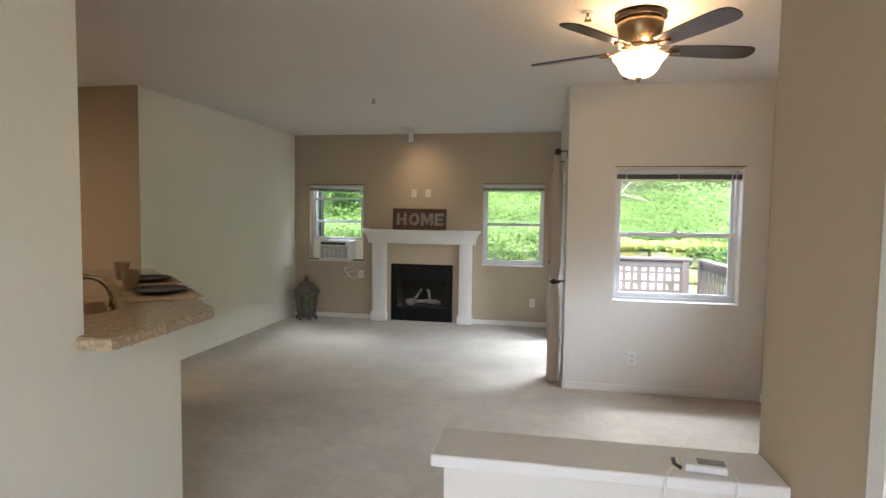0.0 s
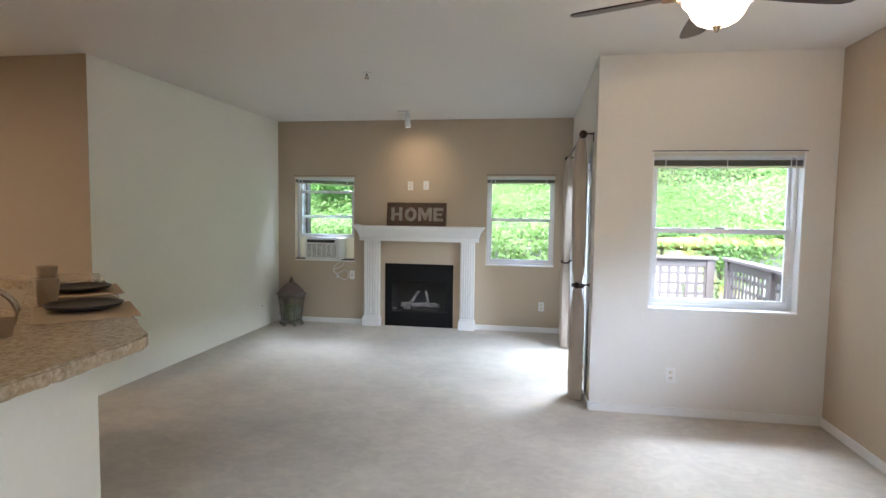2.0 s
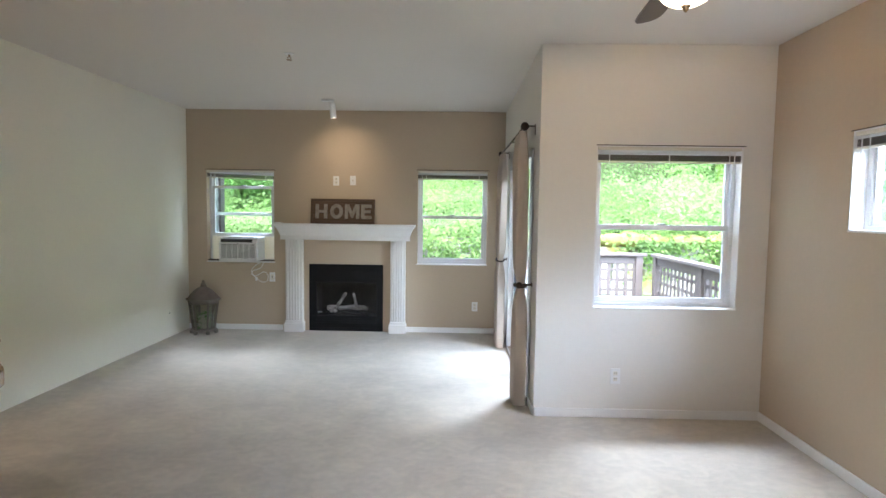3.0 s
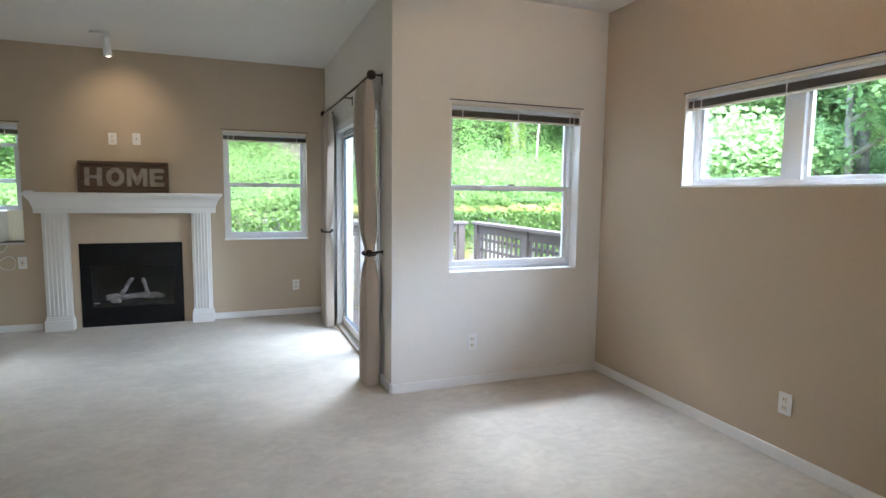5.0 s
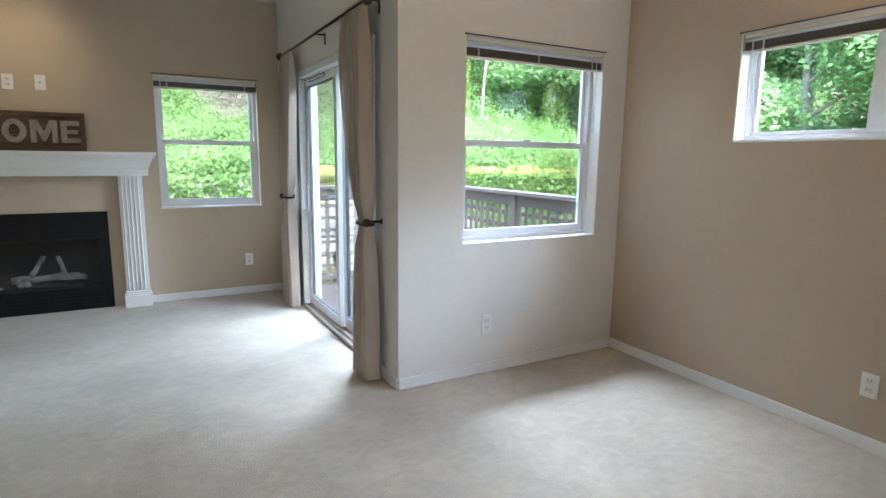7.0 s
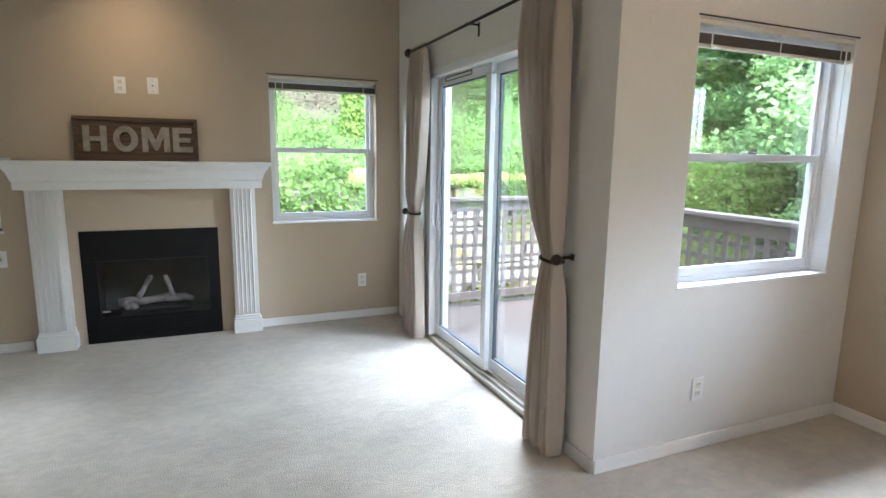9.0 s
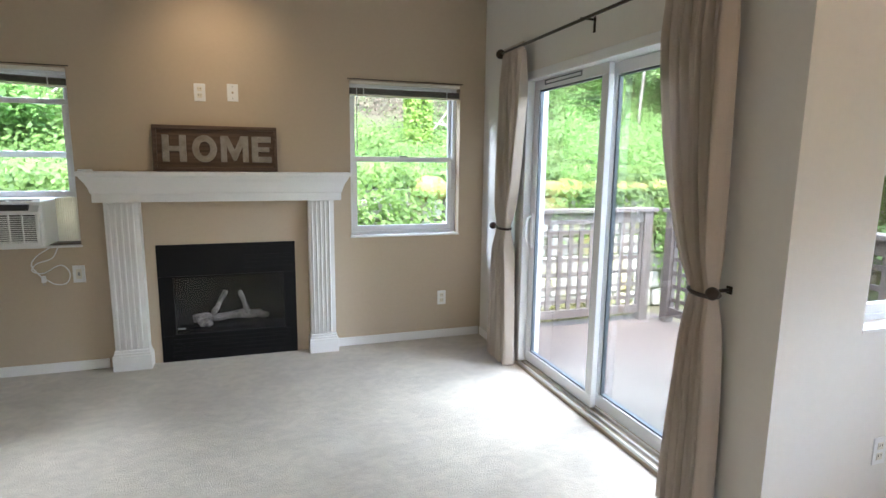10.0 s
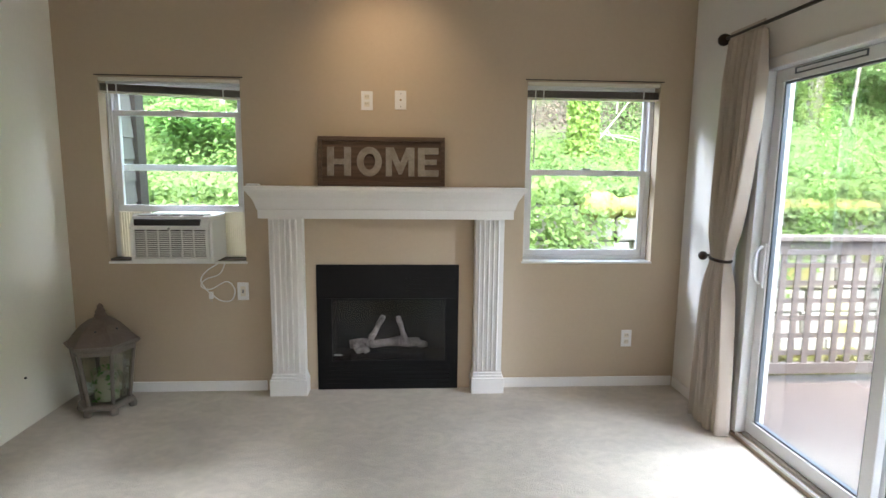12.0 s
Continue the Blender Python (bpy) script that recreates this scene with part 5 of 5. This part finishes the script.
# ---- neighbouring siding seen from the corner window ----
s = thing("siding_wall", (-3.62, 8.6, -0.5), "grey lap siding return with a brown corner board", "siding", kind="structure")
part("sheathing", boxes((-3.77, -3.60, 8.21, 8.95, -0.6, 3.2)), M_SIDING, s)
for i in range(22):
    z = -0.4 + i * 0.16
    bm = bmesh.new()
    rings(bm, [[(-3.60, 8.212, z), (-3.575, 8.212, z), (-3.59, 8.212, z + 0.165), (-3.60, 8.212, z + 0.165)],
               [(-3.60, 8.85, z), (-3.575, 8.85, z), (-3.59, 8.85, z + 0.165), (-3.60, 8.85, z + 0.165)]])
    part("board", bm, M_SIDING, s)
part("corner_board", boxes((-3.60, -3.55, 8.852, 8.98, -0.6, 3.2), bevel=0.004), M_SIDING_POST, s, "brown corner board")

# ---- hillside ----
rng = np.random.default_rng(7)
WALL_Y, WALL_Z = 10.7, 1.13


def hill_z(x, y):
    """The hill: low strip in front of the stone wall, a gentle slope, then a steep bank."""
    wob = 0.35 * np.sin(x * 0.35 + 0.6) + 0.25 * np.sin(x * 0.9 + y * 0.4)
    bank = 0.85 * np.clip(y - 15.5, 0, 4) + 0.45 * np.clip(y - 19.5, 0, None)
    return np.where(y < WALL_Y + 0.25, -0.75, WALL_Z - 0.08 + 0.2 * (y - WALL_Y - 0.2) + bank + 0.3 * wob * np.clip((y - WALL_Y) / 4, 0, 1))


def sheet(name, xs, ys, zf, mat, label, category):
    gx, gy = np.meshgrid(xs, ys, indexing="ij")
    gz = zf(gx, gy)
    vs = np.stack([gx, gy, gz], -1).reshape(-1, 3)
    w = len(ys)
    fs = [(i * w + j, (i + 1) * w + j, (i + 1) * w + j + 1, i * w + j + 1) for i in range(len(xs) - 1) for j in range(w - 1)]
    me = bpy.data.meshes.new(name)
    me.from_pydata(vs.tolist(), [], fs)
    me.materials.append(mat)
    for f in me.polygons:
        f.use_smooth = True
    return tagged(new(name, me), label, category, kind="structure")


sheet("ground", np.linspace(-30, 40, 71), np.concatenate([np.linspace(-25, 10.5, 36), np.linspace(10.92, 40, 60)]), hill_z, M_SOIL, "green and brown hillside soil", "ground")


def leaf_cloud(name, pts, size, mat, label, category, kind="stuff", normal=None, parent=None):
    """Many small folded leaves, four corners each, at the given points."""
    n = len(pts)
    a = rng.normal(size=(n, 3))
    if normal is not None:
        a = a * 0.42 + np.asarray(normal)
    a /= np.linalg.norm(a, axis=1, keepdims=True)
    b = np.cross(a, rng.normal(size=(n, 3)))
    b /= np.linalg.norm(b, axis=1, keepdims=True)
    c = np.cross(a, b)
    s = (size * rng.uniform(0.6, 1.35, n))[:, None]
    quad = np.stack([pts - b * s, pts - c * s * 0.62 + a * s * 0.18, pts + b * s, pts + c * s * 0.62 + a * s * 0.18], 1).reshape(-1, 3)
    me = bpy.data.meshes.new(name)
    me.vertices.add(4 * n)
    me.vertices.foreach_set("co", quad.astype(np.float32).ravel())
    me.loops.add(4 * n)
    me.loops.foreach_set("vertex_index", np.arange(4 * n, dtype=np.int32))
    me.polygons.add(n)
    me.polygons.foreach_set("loop_start", np.arange(0, 4 * n, 4, dtype=np.int32))
    me.polygons.foreach_set("loop_total", np.full(n, 4, dtype=np.int32))
    me.update()
    me.validate()
    me.materials.append(mat)
    ob = new(name, me)
    if parent:
        ob.parent = parent
        return tagged(ob, label)
    return tagged(ob, label, category, kind=kind)


# stone retaining wall: blocks with recessed joints, and moss on its crown
wall = thing("retaining_wall", (0, WALL_Y, -0.75), "old mossy stone retaining wall overgrown with ivy", "retaining wall", kind="structure")
part("core", boxes((-14, 22, WALL_Y + 0.04, WALL_Y + 0.3, -0.8, WALL_Z - 0.06)), M_MORTAR, wall)
stone_meshes = []
for k in range(5):
    bm = boxes((-0.24 - 0.03 * k, 0.24 + 0.03 * k, -0.06, 0.06, -0.135, 0.135), bevel=0.03)
    for v in bm.verts:
        v.co += Vector((noise.noise(v.co * 5 + Vector((k, 0, 0))), noise.noise(v.co * 6 + Vector((0, k, 0))), noise.noise(v.co * 5 + Vector((0, 0, k))))) * 0.03
    me = bpy.data.meshes.new("stone")
    bm.to_mesh(me)
    bm.free()
    me.materials.append(M_STONE)
    stone_meshes.append(me)
rs = random.Random(3)
for row in range(6):
    x = -6.0 + 0.2 * (row % 2)
    while x < 9.0:
        k = rs.randrange(5)
        half = 0.255 + 0.03 * k
        o = new("stone", stone_meshes[k])
        o.parent = wall
        o.location = (x + half, 0.02 + rs.uniform(-0.02, 0.02), 0.14 + row * 0.287)
        o.rotation_euler = (rs.uniform(-0.05, 0.05), rs.uniform(-0.04, 0.04), rs.uniform(-0.06, 0.06))
        x += 2 * half + 0.02


def scatter_hill(n, x0, x1, y0, y1, lift):
    x, y = rng.uniform(x0, x1, n), y0 + (y1 - y0) * rng.uniform(0, 1, n) ** 1.3
    bare = 1.3 * np.exp(-((x - 2.7) / 3.3) ** 4 - ((y - 17.5) / 1.5) ** 4) + 0.4 * np.exp(-((x - 3.2) / 1.5) ** 2 - ((y - 14.8) / 0.8) ** 2)
    keep = 1.9 * bare + (np.sin(x * 0.8 + 1.2) + np.sin(y * 0.9 + x * 0.35) + rng.normal(0, 0.55, n)) < 1.3
    x, y = x[keep], y[keep]
    return np.stack([x, y, hill_z(x, y) + rng.uniform(0, lift, len(x))], 1)


leaf_cloud("hill_groundcover", scatter_hill(380000, -8.5, 12, WALL_Y + 0.3, 19.5, 0.2), 0.028, M_GRASS, "bright green ground cover on the hillside", "ground cover", normal=(0, -0.5, 0.9))
leaf_cloud("hill_groundcover", scatter_hill(40000, -16, 28, 19.5, 34, 0.35), 0.11, M_GRASS, "green ground cover on the upper hillside", "ground cover", normal=(0, -0.5, 0.9))


def undergrowth(n, x0, x1, y0, y1, rise, leaves):
    """Low leafy clumps of uneven size standing on the slope."""
    out = []
    for cx, cy, r in zip(rng.uniform(x0, x1, n), rng.uniform(y0, y1, n), rng.uniform(0.16, 0.5, n)):
        if 0.2 < cx < 5.6 and cy > 14.6:
            continue
        k = int(leaves * (r / 0.33) ** 2)
        d = rng.normal(size=(k, 3)) * np.array([r, r, r * 0.75 * rise]) * 0.55
        p = np.stack([cx + d[:, 0], cy + d[:, 1], np.zeros(k)], 1)
        p[:, 2] = hill_z(p[:, 0], p[:, 1]) + np.abs(d[:, 2]) + 0.04
        out.append(p)
    return np.concatenate(out)


leaf_cloud("undergrowth", undergrowth(420, -9, 0.4, 12.2, 19, 1.3, 230), 0.037, M_IVY, "light green leafy undergrowth on the slope", "undergrowth", normal=(0, -0.6, 0.8))
leaf_cloud("undergrowth", undergrowth(560, 3.4, 15, 11.6, 19, 1.5, 190), 0.042, M_LEAF, "fresh green leafy undergrowth beneath the trees", "undergrowth", normal=(0, -0.6, 0.8))
leaf_cloud("undergrowth", undergrowth(160, 0.4, 4.6, 11.3, 14.8, 0.6, 120), 0.033, M_IVY, "low green creeper clumps on the slope", "undergrowth", normal=(0, -0.6, 0.8))


def litter(n):
    x, y = rng.normal(2.0, 2.6, n), rng.uniform(15.2, 19.5, n)
    return np.stack([x, y, hill_z(x, y) + rng.uniform(0, 0.06, n)], 1)


leaf_cloud("hill_groundcover", scatter_hill(80000, 12, 30, WALL_Y + 0.3, 19.5, 0.3), 0.06, M_GRASS, "green ground cover on the slope beyond the deck", "ground cover", normal=(0, -0.5, 0.9))
leaf_cloud("leaf_litter", litter(26000), 0.03, M_LITTER, "dry brown leaf litter on the bare bank", "leaf litter", normal=(0, -0.5, 0.8))


def ivy_wall(n):
    x = rng.uniform(-9, 16, n)
    thick = 1 / (1 + np.exp((x - 0.4) * 8)) + 1 / (1 + np.exp((5.6 - x) * 3))   # heavy curtains of ivy, thinner between
    top = WALL_Z + 0.14 + 0.12 * thick + 0.10 * np.sin(x * 2.3) + 0.07 * np.sin(x * 5.1 + 1)
    reach = 0.55 + 0.9 * thick + 0.45 * np.sin(x * 1.05 + 2.6) + 0.3 * np.sin(x * 2.7 + 0.4)
    z = top - np.abs(rng.normal(0, 1, n)) * np.clip(reach, 0.1, 2) * 0.75
    y = WALL_Y - 0.10 - rng.uniform(0, 0.10 + 0.16 * thick, n) + np.where(z > WALL_Z - 0.05, rng.uniform(0, 0.6, n), 0)
    thin = np.exp(-((x - 1.7) / 1.2) ** 8) + 0.5 * np.exp(-((x - 3.5) / 0.6) ** 6)
    keep = (z > -0.7) & (rng.uniform(0, 1, n) > 0.97 * thin) & (np.sin(x * 9 + z * 7) + rng.normal(0, 0.8, n) > -1.1)
    return np.stack([x, y, z], 1)[keep]


leaf_cloud("ivy", ivy_wall(82000), 0.035, M_IVY, "light green ivy hanging over the stone wall", "ivy", normal=(0, -0.9, 0.5))
bm = bmesh.new()
for i in range(70):
    x = -7 + i * 0.27 + rs.uniform(-0.1, 0.1)
    if x < 0.5 or math.sin(x * 1.3 + 1) + rs.uniform(-0.5, 0.5) < -0.1 and not 0.8 < x < 4.2:
        continue
    bmesh.ops.create_icosphere(bm, subdivisions=2, radius=1, matrix=Matrix.Translation((x, WALL_Y + 0.05, WALL_Z - 0.06)) @ Matrix.Diagonal((rs.uniform(0.2, 0.34), 0.2, rs.uniform(0.10, 0.17), 1)))
for v in bm.verts:
    v.co += Vector((0, noise.noise(v.co * 4), noise.noise(v.co * 6 + Vector((5, 0, 0))))) * 0.05
solid("wall_moss", bm, M_MOSS, "yellow-green moss cushions on the wall crown", "moss", "stuff", smooth=True)
leaf_cloud("deck_edge_moss", np.stack([rng.uniform(0.6, 2.3, 1500), rng.uniform(8.3, 8.75, 1500), rng.uniform(-0.3, 0.02, 1500)], 1), 0.04, M_MOSS, "yellow-green moss below the deck edge", "moss")


# ---- trees ----
def tree(x, y, height, r, crown_n, spread, mat_leaf, label, ivy=0, lean=(0, 0), crown_low=0.35, leaf=0.07, seed=0):
    z = float(hill_z(np.array(x), np.array(y)))
    rt = random.Random(seed)
    t = thing("tree", (x, y, z), label, "tree", "hillside trees")
    bm = bmesh.new()
    line = [Vector((x + lean[0] * k + 0.08 * math.sin(k * 7 + seed), y + lean[1] * k, z - 0.2 + height * k)) for k in [i / 8 for i in range(9)]]
    tube(bm, line, [r * (1 - 0.75 * i / 8) for i in range(9)], 9)
    limbs = []
    for i in range(9):
        k = crown_low + (0.95 - crown_low) * i / 9
        p = line[int(k * 8)].lerp(line[min(8, int(k * 8) + 1)], k * 8 - int(k * 8))
        a = rt.uniform(0, 6.283)
        ln = spread * (1.15 - 0.7 * k) * rt.uniform(0.7, 1.1)
        e = p + Vector((math.cos(a) * ln, math.sin(a) * ln, ln * rt.uniform(0.1, 0.5)))
        m = p.lerp(e, 0.5) + Vector((0, 0, 0.12 * ln))
        tube(bm, smooth_line([p, m, e], 4), [r * 0.4 * (1 - 0.1 * q) for q in range(9)], 6)
        limbs.append((p, m, e))
    part("trunk", bm, M_BARK, t, "pale grey bark", True)
    if crown_n:
        cl = []
        for p, m, e in limbs:
            for q in (0.35, 0.6, 0.8, 1.0):
                cl.append((m.lerp(e, (q - 0.35) / 0.65), spread * rt.uniform(0.16, 0.34)))
        cl.append((line[-1], spread * 0.3))
        idx = rng.integers(0, len(cl), crown_n)
        cen, rad = np.array([c[0] for c in cl])[idx], np.array([c[1] for c in cl])[idx]
        d = rng.normal(size=(crown_n, 3))
        d /= np.linalg.norm(d, axis=1, keepdims=True)
        pts = cen + d * (rad * rng.uniform(0.35, 1.1, crown_n))[:, None] * np.array([1.15, 1.15, 0.75])
        leaf_cloud("crown", pts - np.array([x, y, z]), leaf, mat_leaf, "", "", parent=t, normal=(0, 0, 0.8))
    if ivy:
        h = rng.uniform(0, 1, ivy) ** 1.1
        zz = z + h * height * 0.62
        a = rng.uniform(0, 6.283, ivy)
        rr = r * (1.0 - 0.4 * h) + rng.uniform(0.02, 0.13, ivy) * (1.2 - 0.5 * h)
        k = h * 0.62
        pts = np.stack([x + lean[0] * k + rr * np.cos(a), y + lean[1] * k + rr * np.sin(a), zz], 1)
        leaf_cloud("ivy_coat", pts - np.array([x, y, z]), 0.034, M_IVY_BRIGHT, "bright ivy climbing the trunk", "", parent=t, normal=(0, -0.6, 0.4))
    return t


tree(1.23, 13.2, 11.0, 0.11, 5000, 2.2, M_LEAF, "tall tree with an ivy-covered trunk", ivy=17000, crown_low=0.72, seed=1)
tree(6.76, 15.6, 11.0, 0.17, 9000, 2.4, M_LEAF, "tall pale tree with ivy on its trunk", ivy=7000, crown_low=0.6, seed=2)
tree(9.6, 15.1, 10.5, 0.2, 9000, 2.4, M_LEAF, "tree with a thick ivy-covered trunk", ivy=12000, crown_low=0.45, seed=3)
tree(7.3, 15.2, 10.0, 0.04, 5000, 2.0, M_LEAF, "slender pale leaning tree", lean=(0.5, 0), crown_low=0.6, seed=4)
tree(9.9, 13.1, 10.0, 0.16, 9000, 2.2, M_LEAF, "pale tree with ivy round its trunk", ivy=11000, crown_low=0.55, seed=11)
tree(9.4, 9.9, 6.5, 0.09, 40000, 2.3, M_MAPLE_LIT, "leafy light green maple near the house", crown_low=0.2, leaf=0.045, seed=5)
tree(8.1, 7.4, 6.5, 0.10, 70000, 2.6, M_MAPLE_LIT, "leafy light green maple beside the house", crown_low=0.2, leaf=0.05, seed=6)
tree(8.6, 4.6, 6.5, 0.12, 60000, 2.4, M_MAPLE_LIT, "leafy green tree with ivy on its trunk", ivy=2500, crown_low=0.2, leaf=0.04, seed=7)
tree(-4.4, 13.6, 3.6, 0.06, 26000, 1.6, M_LEAF, "leafy shrub-like maple on the hillside", crown_low=0.04, leaf=0.055, seed=8)
tree(-6.6, 14.6, 5.0, 0.08, 26000, 2.0, M_MAPLE_LIT, "leafy maple on the hillside", crown_low=0.06, leaf=0.06, seed=9)
for i in range(16):
    fx = -12 + i * 2.35 + rs.uniform(-0.7, 0.7)
    fy = 19.8 + rs.uniform(-1.2, 4.0) - 0.035 * max(0, fx) * 6
    tree(fx, fy, rs.uniform(8, 11), 0.16, 9000, 2.5, M_MAPLE_LIT if i % 3 else M_LEAF, "green woodland tree on the hill crest", crown_low=0.08, leaf=0.1, seed=20 + i)
for i in range(9):
    tree(10.5 + rs.uniform(-0.8, 2.5), 1.0 + i * 1.9, rs.uniform(8, 10), 0.15, 26000, 2.6, M_MAPLE_LIT if i % 3 else M_LEAF, "green woodland tree beside the house", crown_low=0.08, leaf=0.065, seed=60 + i)


def fallen_branch(pts, r, label):
    b = bmesh.new()
    tube(b, smooth_line(pts, 5), [r * (1 - 0.7 * i / (5 * (len(pts) - 1))) for i in range(5 * (len(pts) - 1) + 1)], 6)
    solid("fallen_branch", b, M_TWIG, label, "branch", group="dead branches", smooth=True)


hz = lambda x, y, up: (x, y, float(hill_z(np.array(x), np.array(y))) + up)
fallen_branch([hz(1.8, 14.2, 0.15), hz(2.3, 14.4, 0.65), hz(3.1, 14.8, 1.5)], 0.018, "pale bare dead branch leaning on the hillside")
fallen_branch([hz(2.2, 14.4, 0.6), hz(2.28, 14.5, 1.1), hz(2.4, 14.6, 1.6)], 0.014, "thin pale dead branch on the hillside")
fallen_branch([hz(1.8, 14.1, 0.32), hz(2.4, 14.0, 0.2), hz(3.1, 13.8, 0.08)], 0.014, "pale dead branch lying on the hillside")

fallen_branch([hz(1.9, 14.0, 0.3), hz(2.3, 13.8, 0.3), hz(2.7, 13.5, 0.1)], 0.012, "thin pale dead branch beside the ivy-clad tree")
fallen_branch([hz(2.0, 14.3, 0.35), hz(2.25, 14.1, 0.0), hz(2.3, 13.9, 0.0)], 0.012, "thin pale dead twig beside the ivy-clad tree")

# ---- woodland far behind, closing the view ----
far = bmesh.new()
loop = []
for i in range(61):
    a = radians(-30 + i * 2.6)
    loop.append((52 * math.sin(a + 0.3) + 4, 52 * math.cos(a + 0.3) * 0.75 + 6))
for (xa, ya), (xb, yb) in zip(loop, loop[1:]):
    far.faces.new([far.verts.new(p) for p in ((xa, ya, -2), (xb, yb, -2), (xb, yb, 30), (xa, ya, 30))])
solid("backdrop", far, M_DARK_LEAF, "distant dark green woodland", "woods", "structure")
